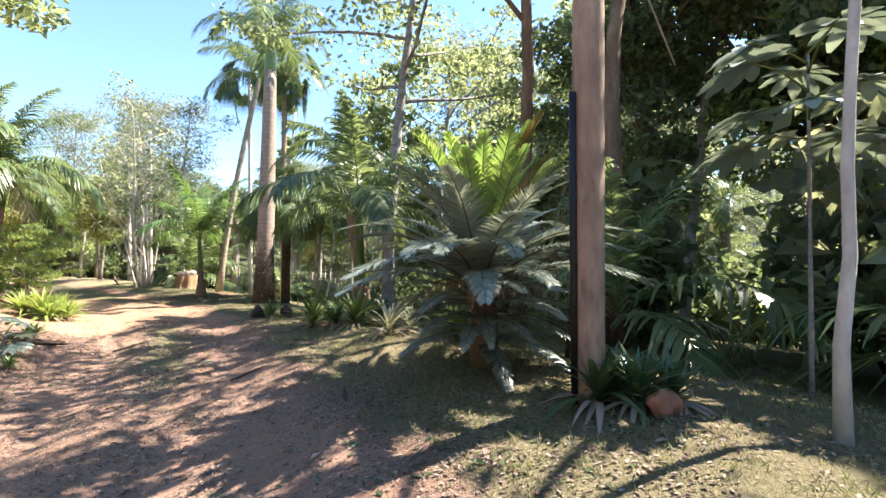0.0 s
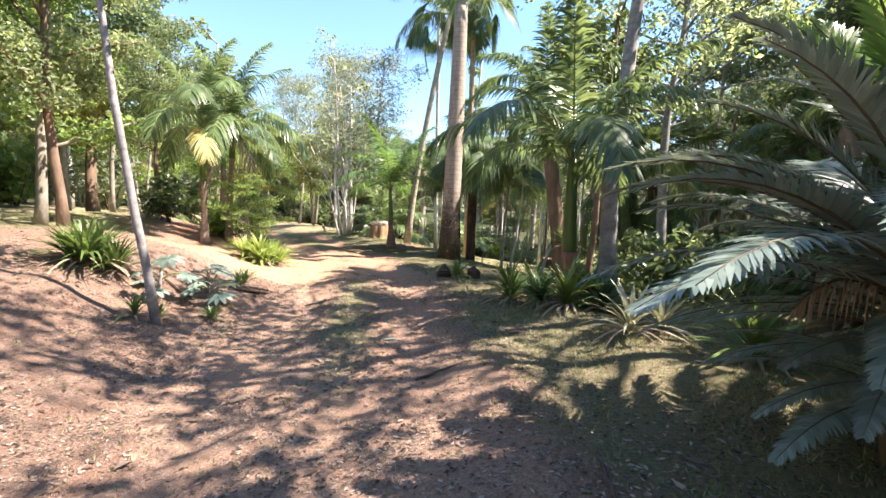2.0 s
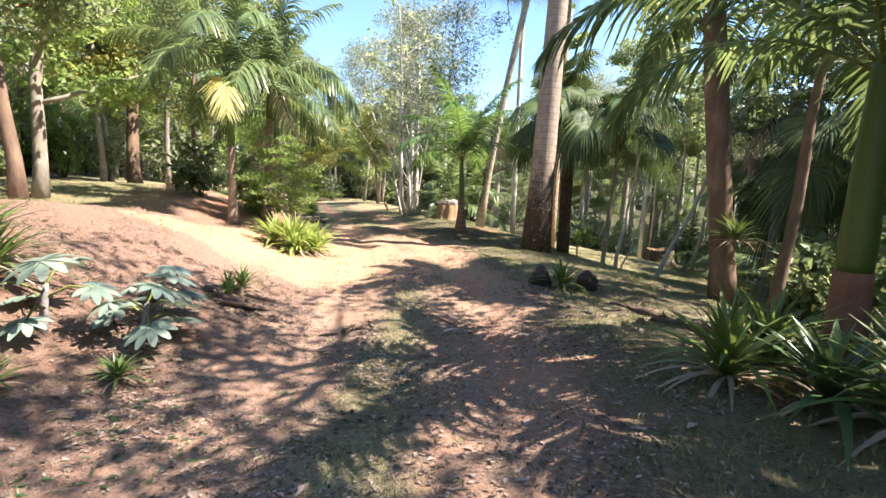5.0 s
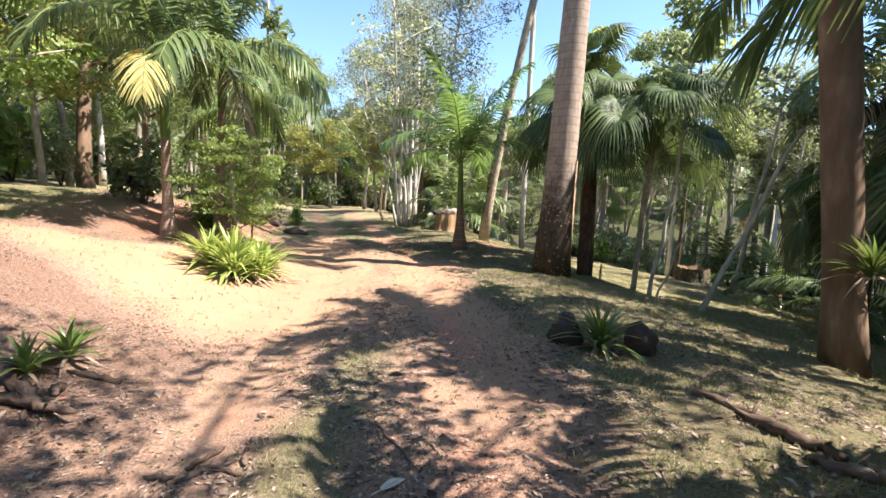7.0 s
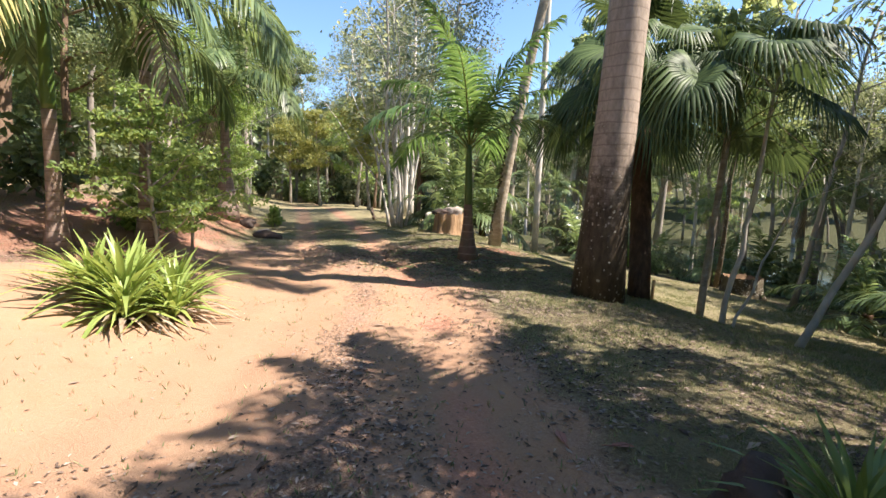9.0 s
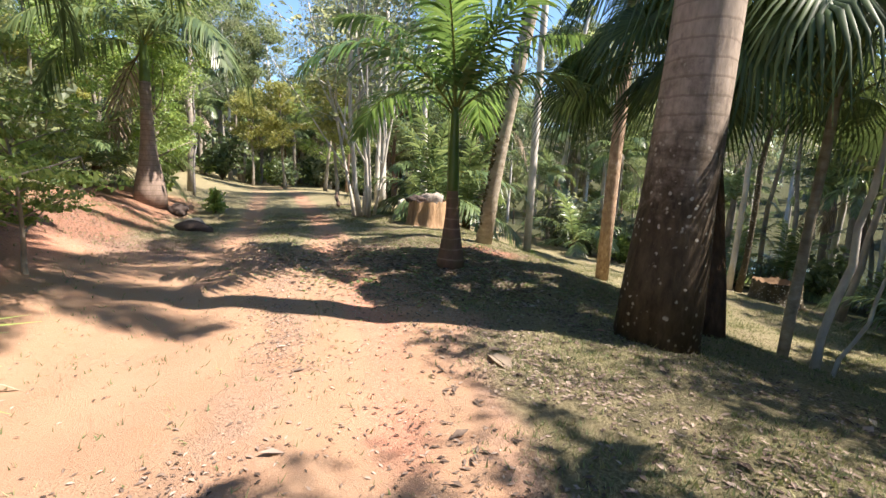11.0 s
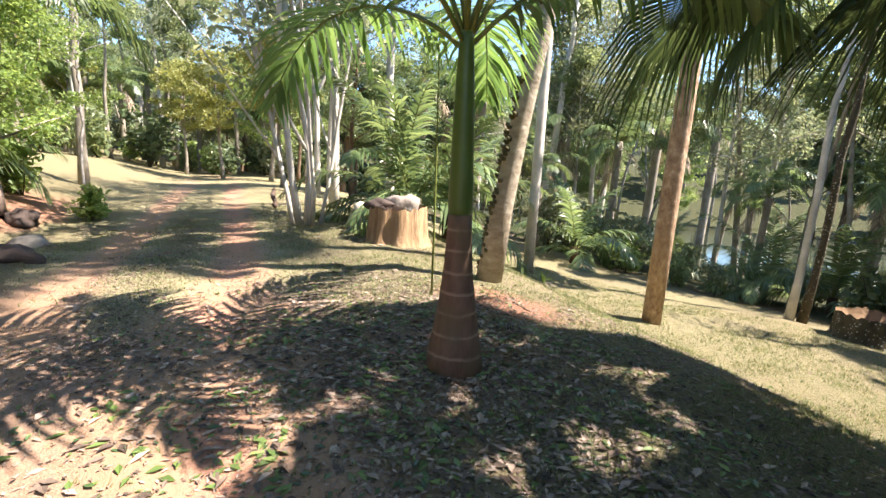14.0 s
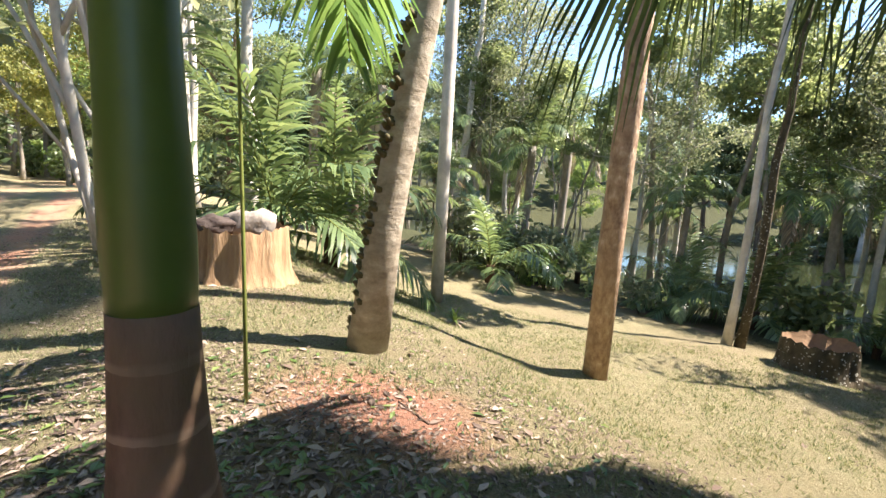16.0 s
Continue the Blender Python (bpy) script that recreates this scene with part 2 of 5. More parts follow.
M["post_wood"] = bark_material("post_wood", (0.13, 0.09, 0.07), (0.38, 0.28, 0.21), (0.6, 0.48, 0.38), 6, (1, 1, 0.3), 0.7, 0.02, 0.85)
M["pipe"] = plain_noise("pipe", (0.008, 0.008, 0.009), (0.02, 0.02, 0.022), 20, 0.5)
M["wire"] = plain_noise("wire", (0.25, 0.22, 0.18), (0.4, 0.36, 0.3), 20, 0.5)
M["stump_side"] = bark_material("stump_side", (0.16, 0.09, 0.05), (0.4, 0.26, 0.15), (0.6, 0.44, 0.28), 5, (1, 1, 0.18), 1.0, 0.06)
M["stump_top"] = plain_noise("stump_top", (0.12, 0.07, 0.04), (0.28, 0.18, 0.1), 15, 0.9, 0.8, 0.02)
M["wood_dead"] = bark_material("wood_dead", (0.06, 0.04, 0.03), (0.14, 0.095, 0.07), (0.26, 0.2, 0.16), 7, (0.25, 1, 1), 1.0, 0.04)
M["rock"] = plain_noise("rock", (0.16, 0.13, 0.11), (0.4, 0.35, 0.3), 5, 0.9, 0.9, 0.04)
M["rock_dark"] = plain_noise("rock_dark", (0.035, 0.025, 0.022), (0.1, 0.075, 0.065), 6, 0.9, 0.9, 0.04)
M["rock_pale"] = plain_noise("rock_pale", (0.42, 0.36, 0.3), (0.62, 0.56, 0.48), 4, 0.9, 0.7, 0.03)
M["husk"] = plain_noise("husk", (0.16, 0.07, 0.045), (0.34, 0.17, 0.11), 14, 0.85, 0.7, 0.02)
M["stake"] = plain_noise("stake", (0.3, 0.2, 0.1), (0.5, 0.36, 0.2), 20, 0.85, 0.5, 0.01)


def ground_material():
    m, t, b = material("ground", 0.95, 0, 0.1)
    att = t.nodes.new("ShaderNodeAttribute")
    att.attribute_name = "cover"
    sep = t.nodes.new("ShaderNodeSeparateColor")
    t.links.new(att.outputs["Color"], sep.inputs["Color"])
    fine, mid, big = noise_of(t, 34, 10, 0.8), noise_of(t, 3.1, 8, 0.7), noise_of(t, 0.5, 4)
    grit = noise_of(t, 90, 4, 0.6)
    soil = ramp(t, fine, [(0.36, (0.16, 0.1, 0.075)), (0.5, (0.31, 0.205, 0.155)), (0.64, (0.47, 0.34, 0.265))])
    soil = mixed(t, ramp(t, mid, [(0.4, (0, 0, 0)), (0.65, (0.6, 0.6, 0.6))]), soil, (0.33, 0.18, 0.125))
    sand = ramp(t, fine, [(0.25, (0.31, 0.19, 0.12)), (0.6, (0.345, 0.222, 0.145)), (0.8, (0.385, 0.262, 0.182))])
    sand = mixed(t, ramp(t, mid, [(0.45, (0, 0, 0)), (0.7, (0.55, 0.55, 0.55))]), sand, (0.34, 0.18, 0.108))
    turf = ramp(t, fine, [(0.36, (0.08, 0.078, 0.04)), (0.5, (0.22, 0.2, 0.11)), (0.64, (0.42, 0.36, 0.23))])
    turf = mixed(t, ramp(t, mid, [(0.42, (0, 0, 0)), (0.62, (0.75, 0.75, 0.75))]), turf, (0.26, 0.225, 0.13))
    red = ramp(t, fine, [(0.3, (0.28, 0.12, 0.08)), (0.7, (0.53, 0.28, 0.19))])

    def fuzzy(out, wide):
        a = t.nodes.new("ShaderNodeMath")
        a.operation = "MULTIPLY_ADD"
        a.inputs[1].default_value = wide
        t.links.new(mid, a.inputs[0])
        t.links.new(out, a.inputs[2])
        s = t.nodes.new("ShaderNodeMath")
        s.operation = "MULTIPLY_ADD"
        s.inputs[1].default_value = wide * 0.7
        t.links.new(fine, s.inputs[0])
        t.links.new(a.outputs[0], s.inputs[2])
        return ramp(t, s.outputs[0], [(0.5 + wide * 0.35, (0, 0, 0)), (0.5 + wide * 1.25, (1, 1, 1))])

    sandy = fuzzy(sep.outputs["Red"], 0.45)
    col = mixed(t, sandy, soil, sand)
    col = mixed(t, fuzzy(sep.outputs["Green"], 0.5), col, turf)
    col = mixed(t, fuzzy(sep.outputs["Blue"], 0.45), col, red)
    col = mixed(t, ramp(t, grit, [(0.62, (0, 0, 0)), (0.72, (0.5, 0.5, 0.5))]), col, (0.42, 0.35, 0.28))
    col = mixed(t, ramp(t, big, [(0.35, (0.25, 0.25, 0.25)), (0.6, (0, 0, 0))]), col, (0.24, 0.17, 0.12))
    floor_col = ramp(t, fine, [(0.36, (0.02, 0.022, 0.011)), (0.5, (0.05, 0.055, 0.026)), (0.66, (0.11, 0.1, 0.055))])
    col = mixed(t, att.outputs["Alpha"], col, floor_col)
    t.links.new(col, b.inputs["Base Color"])
    add = t.nodes.new("ShaderNodeMath")
    add.operation = "MULTIPLY_ADD"
    add.inputs[1].default_value = 0.5
    t.links.new(grit, add.inputs[0])
    t.links.new(fine, add.inputs[2])
    calm = t.nodes.new("ShaderNodeMapRange")
    calm.inputs["To Min"].default_value, calm.inputs["To Max"].default_value = 1.0, 0.22
    t.links.new(sandy, calm.inputs["Value"])
    rise = t.nodes.new("ShaderNodeMath")
    rise.operation = "MULTIPLY"
    t.links.new(add.outputs[0], rise.inputs[0])
    t.links.new(calm.outputs["Result"], rise.inputs[1])
    bump(t, b, rise.outputs[0], 1.0, 0.05)
    return m


M["ground"] = ground_material()
m_, t_, b_ = material("pond_water", 0.06, 0, 0.5)
b_.inputs["Base Color"].default_value = (0.02, 0.025, 0.012, 1)
bump(t_, b_, noise_of(t_, 2.5, 3), 0.06, 0.05)
M["water"] = m_

# ---- building blocks ----
class Shape:
    """Vertices and faces of one mesh, each face with a material slot."""

    def __init__(self):
        self.v, self.f, self.s = [], [], []

    def add(self, verts, faces, slot=0):
        k = len(self.v)
        self.v.extend(tuple(p) for p in verts)
        self.f.extend(tuple(i + k for i in f) for f in faces)
        self.s.extend([slot] * len(faces))

    def mesh(self, name, *mats, smooth=True):
        me = bpy.data.meshes.new(name)
        me.from_pydata(self.v, [], self.f)
        for m in mats:
            me.materials.append(M[m])
        me.polygons.foreach_set("material_index", self.s)
        me.polygons.foreach_set("use_smooth", [smooth] * len(self.f))
        me.update()
        return me


def part(name, me, parent, m=None, label=""):
    ob = new(name, me)
    ob.parent = parent
    if m is not None:
        ob.matrix_basis = m
    return tagged(ob, label=label)


def empty(name, m, label, category, group=""):
    ob = new(name)
    ob.empty_display_size = 0.2
    ob.matrix_basis = m
    return tagged(ob, label, category, group)


def frame_at(d):
    d = Vector(d).normalized()
    a = d.cross(Vector((0, 0, 1)) if abs(d.z) < 0.92 else Vector((1, 0, 0))).normalized()
    return d, a, d.cross(a)


def tube(sh, pts, radii, n=8, slot=0, rng=None, rough=0.0, cap=True):
    """A round limb along pts; rough: unevenness of its outline."""
    pts = [Vector(p) for p in pts]
    vs, fs = [], []
    a = None
    for i, p in enumerate(pts):
        d = (pts[min(i + 1, len(pts) - 1)] - pts[max(i - 1, 0)]).normalized()
        if a is None:
            a = frame_at(d)[1]
        a = (a - d * a.dot(d)).normalized()
        c = d.cross(a)
        for k in range(n):
            w = 2 * math.pi * k / n
            r = radii[i] * (1 + (rng.uniform(-rough, rough) if rng else 0))
            vs.append(p + a * (r * math.cos(w)) + c * (r * math.sin(w)))
    for i in range(len(pts) - 1):
        for k in range(n):
            fs.append((i * n + k, i * n + (k + 1) % n, (i + 1) * n + (k + 1) % n, (i + 1) * n + k))
    if cap:
        fs.append(tuple(range(n - 1, -1, -1)))
        fs.append(tuple((len(pts) - 1) * n + k for k in range(n)))
    sh.add(vs, fs, slot)


def blade(sh, base, way, up, length, width, bend=0.3, steps=3, slot=0, fold=0.0, tip=0.1, belly=0.35):
    """A leaf: a strip from base along way that sags by bend; fold gives it a keel."""
    base, way, up = Vector(base), Vector(way).normalized(), Vector(up)
    side = way.cross(up)
    if side.length < 1e-4:
        side = way.orthogonal()
    side.normalize()
    nrm = side.cross(way)
    vs, fs = [], []
    for i in range(steps + 1):
        u = i / steps
        if u < belly:
            w = 0.55 + 0.45 * u / belly
        else:
            w = 1 - (1 - tip) * ((u - belly) / (1 - belly)) ** 1.6
        p = base + way * (length * u * (1 - 0.25 * bend * u)) - Vector((0, 0, 1)) * (bend * length * u * u)
        h = side * (0.5 * width * w)
        if fold:
            vs += [p - h + nrm * (fold * width * w), p, p + h + nrm * (fold * width * w)]
        else:
            vs += [p - h, p + h]
    c = 3 if fold else 2
    for i in range(steps):
        for k in range(c - 1):
            a = i * c + k
            fs.append((a, a + 1, a + c + 1, a + c))
    sh.add(vs, fs, slot)


def arc(length, rise, sag, steps):
    """A frond's midrib in the xz plane: it leaves at rise degrees and sinks by sag degrees towards its tip."""
    pts, p = [Vector((0, 0, 0))], Vector((0, 0, 0))
    for i in range(steps):
        u = (i + 0.5) / steps
        w = radians(rise - sag * u ** 1.3)
        p = p + Vector((math.cos(w), 0, math.sin(w))) * (length / steps)
        pts.append(p.copy())
    return pts


def frond_mesh(name, rng, length, rise, sag, pairs, leaf, width, mats, spread=55, droop=0.35, vee=20, bare=0.12, missing=0.0, plume=0.0, end_leaf=0.35, radius=0.018):
    """A feather leaf: midrib and two ranks of leaflets."""
    sh = Shape()
    steps = 10
    pts = arc(length, rise, sag, steps)
    tube(sh, pts, [radius * (1 - 0.85 * i / steps) for i in range(steps + 1)], 5, 1)
    for k in range(pairs):
        u = bare + (1 - bare) * (k + 0.5) / pairs
        i = min(int(u * steps), steps - 1)
        f = u * steps - i
        p = pts[i].lerp(pts[i + 1], f)
        d = (pts[i + 1] - pts[i]).normalized()
        n = Vector((-d.z, 0, d.x))
        q = (u - bare) / (1 - bare)
        size = leaf * (math.sin(math.pi * min(1, 0.12 + 0.88 * q)) ** 0.5 * (1 - end_leaf * q) + 0.12)
        for s in (-1, 1):
            if rng.random() < missing:
                continue
            w = radians(spread * (1 - 0.45 * q) + rng.uniform(-6, 6))
            e = radians(vee + rng.uniform(-8, 8) + plume * rng.uniform(-40, 40))
            way = d * math.cos(w) + (Vector((0, s, 0)) * math.cos(e) + n * math.sin(e)) * math.sin(w)
            blade(sh, p, way, n, size * rng.uniform(0.9, 1.08), width, droop * rng.uniform(0.7, 1.3), 3, 0, 0.0, 0.12, 0.25)
    return sh.mesh(name, *mats)


def fan_mesh(name, rng, stalk, rise, sag, reach, mats, segments=52, open_deg=290, hang=0.6, tilt=35):
    """A fan leaf: stalk, and a pleated round blade whose tips hang."""
    sh = Shape()
    pts = arc(stalk, rise, sag, 6)
    tube(sh, pts, [0.022 - 0.0015 * i for i in range(7)], 5, 1)
    hub = pts[-1]
    d = (pts[-1] - pts[-2]).normalized()
    ax = (d * math.cos(radians(tilt)) - Vector((0, 0, 1)) * math.sin(radians(tilt))).normalized()
    side = Vector((0, 1, 0))
    nrm = ax.cross(side).normalized()
    if nrm.z < 0:
        nrm = -nrm
    for k in range(segments):
        w = radians(-open_deg / 2 + open_deg * (k + 0.5) / segments)
        way = ax * math.cos(w) + side * math.sin(w) + nrm * (0.22 * (1 - math.cos(w)))
        way.normalize()
        r = reach * (0.72 + 0.28 * math.cos(w * 0.55)) * rng.uniform(0.93, 1.05)
        cross = way.cross(nrm).normalized()
        half = radians(open_deg / segments / 2) * 1.04
        vs, fs = [], []
        stations = ((0.03, 1.0, 0), (0.33, 1.0, 0.01), (0.55, 0.95, 0.05), (0.78, 0.42, 0.05 + 0.45 * hang * 0.4), (1.0, 0.06, 0.05 + hang * rng.uniform(0.35, 0.65)))
        for u, wide, fall in stations:
            p = hub + way * (r * u * (1 - 0.3 * fall)) - Vector((0, 0, 1)) * (r * fall)
            h = cross * (math.tan(half) * r * min(u, 0.55) * wide)
            pl = nrm * (math.tan(half) * r * min(u, 0.55) * 0.6 * wide)
            vs += [p - h, p + pl, p + h]
        for i in range(len(stations) - 1):
            a = i * 3
            fs += [(a, a + 1, a + 4, a + 3), (a + 1, a + 2, a + 5, a + 4)]
        sh.add(vs, fs, 0)
    return sh.mesh(name, *mats)


def leaf_cloud(sh, rng, centre, radii, count, size, slot=0, up=0.4, long=1.7):
    """Many single leaves round a twig end."""
    c = Vector(centre)
    for _ in range(count):
        while True:
            o = Vector((rng.uniform(-1, 1), rng.uniform(-1, 1), rng.uniform(-1, 1)))
            if o.length < 1:
                break
        p = c + Vector((o.x * radii[0], o.y * radii[1], o.z * radii[2]))
        n = (Vector((rng.gauss(0, 1), rng.gauss(0, 1), rng.gauss(0, 1))).normalized() + Vector((0, 0, up)) + o * 0.5).normalized()
        a = n.orthogonal().normalized()
        w = rng.uniform(0, 6.28)
        a = a * math.cos(w) + n.cross(a) * math.sin(w)
        b = n.cross(a)
        s = size * rng.uniform(0.6, 1.25)
        vs = [p - a * (s * 0.5 * long), p - b * (s * 0.5) + n * (0.12 * s), p + a * (s * 0.5 * long) - n * (0.15 * s), p + b * (s * 0.5) + n * (0.12 * s)]
        sh.add(vs, [(0, 1, 2), (0, 2, 3)], slot)


def wander(rng, start, way, length, steps, sway, lift=0.0):
    p, d = Vector(start), Vector(way).normalized()
    pts = [p.copy()]
    for _ in range(steps):
        d = (d + Vector((rng.gauss(0, sway), rng.gauss(0, sway), rng.gauss(0, sway * 0.5) + lift))).normalized()
        p = p + d * (length / steps)
        pts.append(p.copy())
    return pts


def broadleaf(seed, name, label, category, height, trunk_r, bare, spread, limbs, leaf, size, bark, per=150, lean=(0, 0), flat=0.55, clump=0.9, group="", sway=0.05):
    """A tree at the origin: trunk with limbs, and a crown of single leaves in uneven clumps."""
    rng = random.Random(seed)
    ob = empty(name, Matrix.Identity(4), label, category, group)
    wood, crown = Shape(), Shape()
    steps = 9
    pts = wander(rng, (0, 0, -0.15), (lean[0], lean[1], 1), height * 0.92, steps, sway)
    tube(wood, pts, [trunk_r * (1.25 if i == 0 else 1) * (1 - 0.72 * i / steps) for i in range(steps + 1)], 9, 0, rng, 0.06)
    for k in range(limbs):
        u = bare + (0.97 - bare) * (k + 0.5) / limbs
        i = min(int(u * steps), steps - 1)
        p = pts[i].lerp(pts[i + 1], u * steps - i)
        w = k * 2.4 + rng.uniform(-0.5, 0.5)
        reach = spread * (0.55 + 0.45 * math.sin(math.pi * (0.25 + 0.65 * k / max(1, limbs - 1)))) * rng.uniform(0.75, 1.15)
        way = (math.cos(w), math.sin(w), rng.uniform(0.25, 0.9))
        limb = wander(rng, p, way, reach, 5, 0.16, 0.03)
        r = trunk_r * 0.42 * (1 - 0.6 * u)
        tube(wood, limb, [r * (1 - 0.8 * j / 5) + 0.006 for j in range(6)], 5, 0)
        for j in (2, 3, 4, 5):
            q = limb[j] + Vector((rng.gauss(0, 0.35), rng.gauss(0, 0.35), rng.gauss(0, 0.2))) * clump
            c = clump * rng.uniform(0.55, 1.15)
            leaf_cloud(crown, rng, q, (c, c, c * flat), int(per * rng.uniform(0.5, 1.2) / 4) + 4, size)
            if j > 2:
                tube(wood, [limb[j], q], [r * 0.3 + 0.004, 0.003], 4, 0, cap=False)
    top = pts[-1]
    for _ in range(3):
        leaf_cloud(crown, rng, top + Vector((rng.gauss(0, 0.5), rng.gauss(0, 0.5), rng.gauss(0, 0.3))) * clump, (clump, clump, clump * flat), per // 4, size)
    part("trunk", wood.mesh(name + "_trunk", bark), ob)
    part("crown", crown.mesh(name + "_crown", leaf, smooth=False), ob)
    return ob


def bush_meshes(seed, name, width, height, leaf, size, count=480, stems=6):
    """Stems and foliage of a shrub, as two meshes."""
    rng = random.Random(seed)
    sh, fo = Shape(), Shape()
    for k in range(stems):
        w = rng.uniform(0, 6.28)
        r = rng.uniform(0.1, 0.8) * width * 0.5
        top = Vector((math.cos(w) * r, math.sin(w) * r, height * rng.uniform(0.45, 0.95)))
        pts = wander(rng, (0, 0, -0.05), top, top.length, 4, 0.08)
        tube(sh, pts, [0.02, 0.016, 0.012, 0.009, 0.005], 4)
        for j in (2, 3, 4):
            c = width * rng.uniform(0.16, 0.3)
            leaf_cloud(fo, rng, pts[j], (c, c, c * 0.75), count // (stems * 3), size)
    return sh.mesh(name + "_stems", "stem_dark"), fo.mesh(name + "_foliage", leaf, smooth=False)

# ---- the lie of the land: cross-sections along the track ----
TRACK = np.array([(4, -9), (1.5, -3.5), (-1.2, 2.2), (-2.8, 4.65), (-5.4, 9), (-9.0, 13.2), (-12.6, 16.2), (-16, 19.2), (-22, 24), (-30, 30.5), (-45, 42)], float)
ALONG = np.concatenate([[0], np.cumsum(np.linalg.norm(np.diff(TRACK, axis=0), axis=1))])
ACROSS = (-14, -6, -4, -2.6, -1.6, 0, 1.6, 3, 4.5, 7, 10, 14)
SECTIONS = {
    10.5: (1.5, 1.2, 0.8, 0.4, 0.0, 0.0, 0.32, 0.56, 0.45, 0.1, -0.3, -0.8),
    16.0: (1.5, 1.2, 0.75, 0.15, -0.1, 0.0, 0.25, 0.35, 0.25, 0.0, -0.5, -1.0),
    20.5: (1.5, 1.2, 0.75, 0.1, -0.15, -0.08, 0.02, 0.0, -0.2, -0.6, -1.0, -1.5),
    25.8: (1.45, 0.8, 0.35, 0.0, -0.12, -0.1, -0.05, -0.08, -0.2, -0.9, -1.3, -1.7),
    30.8: (1.5, 1.3, 0.7, 0.0, -0.1, 0.0, 0.03, 0.1, 0.0, -0.85, -1.15, -1.7),
    36.0: (1.6, 0.9, 0.35, -0.15, -0.1, 0.0, 0.1, 0.2, 0.1, -0.7, -1.2, -1.9),
    44.0: (1.6, 0.8, 0.3, 0.0, 0.0, 0.05, 0.2, 0.2, 0.1, -0.5, -1.1, -1.8),
    62.0: (1.6, 0.9, 0.4, 0.1, 0.05, 0.05, 0.1, 0.1, 0.0, -0.5, -1.2, -2.0),
}
STATIONS = np.array(list(SECTIONS))
TABLE = np.array(list(SECTIONS.values()))
TABLE = np.hstack([np.full((len(TABLE), 1), 1.9), TABLE, np.full((len(TABLE), 1), -2.45), np.full((len(TABLE), 1), -3.0)])
OFFSETS = np.array([-40.0, *ACROSS, 20.0, 24.0])


def station(x, y):
    """Distance along the track and offset to its right, of arrays of places."""
    x, y = np.asarray(x, float), np.asarray(y, float)
    near, s, u = np.full(x.shape, 1e9), np.zeros(x.shape), np.zeros(x.shape)
    for i in range(len(TRACK) - 1):
        a, d = TRACK[i], TRACK[i + 1] - TRACK[i]
        n = np.hypot(*d)
        d = d / n
        k = np.clip((x - a[0]) * d[0] + (y - a[1]) * d[1], 0, n)
        rx, ry = x - a[0] - k * d[0], y - a[1] - k * d[1]
        h = np.hypot(rx, ry)
        g = h < near
        near, s, u = np.where(g, h, near), np.where(g, ALONG[i] + k, s), np.where(g, np.where(rx * d[1] - ry * d[0] > 0, h, -h), u)
    return s, u


def eased(grid, v):
    v = np.clip(v, grid[0], grid[-1])
    i = np.clip(np.searchsorted(grid, v, side="right") - 1, 0, len(grid) - 2)
    f = (v - grid[i]) / (grid[i + 1] - grid[i])
    return i, 0.5 * f + 0.5 * f * f * (3 - 2 * f)


def waves(x, y, seed, size):
    """Smooth unevenness out of a few crossing waves, about -1 to 1."""
    r = np.random.RandomState(seed)
    z = 0
    for _ in range(7):
        w, p, k = r.uniform(0, 6.28), r.uniform(0, 6.28), r.uniform(0.6, 1.7) / size
        z = z + np.sin((x * np.cos(w) + y * np.sin(w)) * k * 6.28 + p)
    return z / 4.0


def height(x, y):
    x, y = np.asarray(x, float), np.asarray(y, float)
    s, u = station(x, y)
    i, f = eased(STATIONS, s)
    j, g = eased(OFFSETS, u)
    z = (TABLE[i, j] * (1 - f) + TABLE[i + 1, j] * f) * (1 - g) + (TABLE[i, j + 1] * (1 - f) + TABLE[i + 1, j + 1] * f) * g
    for rut in (-0.95, 0.85):
        z = z - 0.045 * np.exp(-((u - rut) / 0.3) ** 2)
    z = z + 0.022 * waves(x, y, 3, 1.3) + 0.011 * waves(x, y, 5, 0.45) + 0.05 * waves(x, y, 9, 6.0) * np.clip(np.abs(u) / 4 - 0.5, 0, 1)
    away = np.hypot(x + 8, y - 14)
    return z + np.clip((away - 55) * 0.16, 0, 26)


def z_at(x, y):
    return float(height(x, y))


def spacing(a, b, step, far, grow):
    v = [a]
    while v[-1] < b:
        v.append(v[-1] + step)
    k = step
    while v[-1] < far:
        k *= grow
        v.append(v[-1] + k)
    k, low = step, []
    p = a
    while p > -far:
        k *= grow
        p -= k
        low.append(p)
    return np.array(low[::-1] + v)


gx, gy = spacing(-17, 5, 0.13, 900, 1.09), spacing(-1, 25, 0.13, 900, 1.09)
GX, GY = np.meshgrid(gx, gy)
GZ = height(GX, GY)
nx, ny = len(gx), len(gy)
index = np.arange(nx * ny).reshape(ny, nx)
quads = np.stack([index[:-1, :-1], index[:-1, 1:], index[1:, 1:], index[1:, :-1]], -1).reshape(-1, 4)
me = bpy.data.meshes.new("ground")
me.from_pydata(np.stack([GX, GY, GZ], -1).reshape(-1, 3).tolist(), [], quads.tolist())
me.polygons.foreach_set("use_smooth", [True] * len(quads))
me.materials.append(M["ground"])


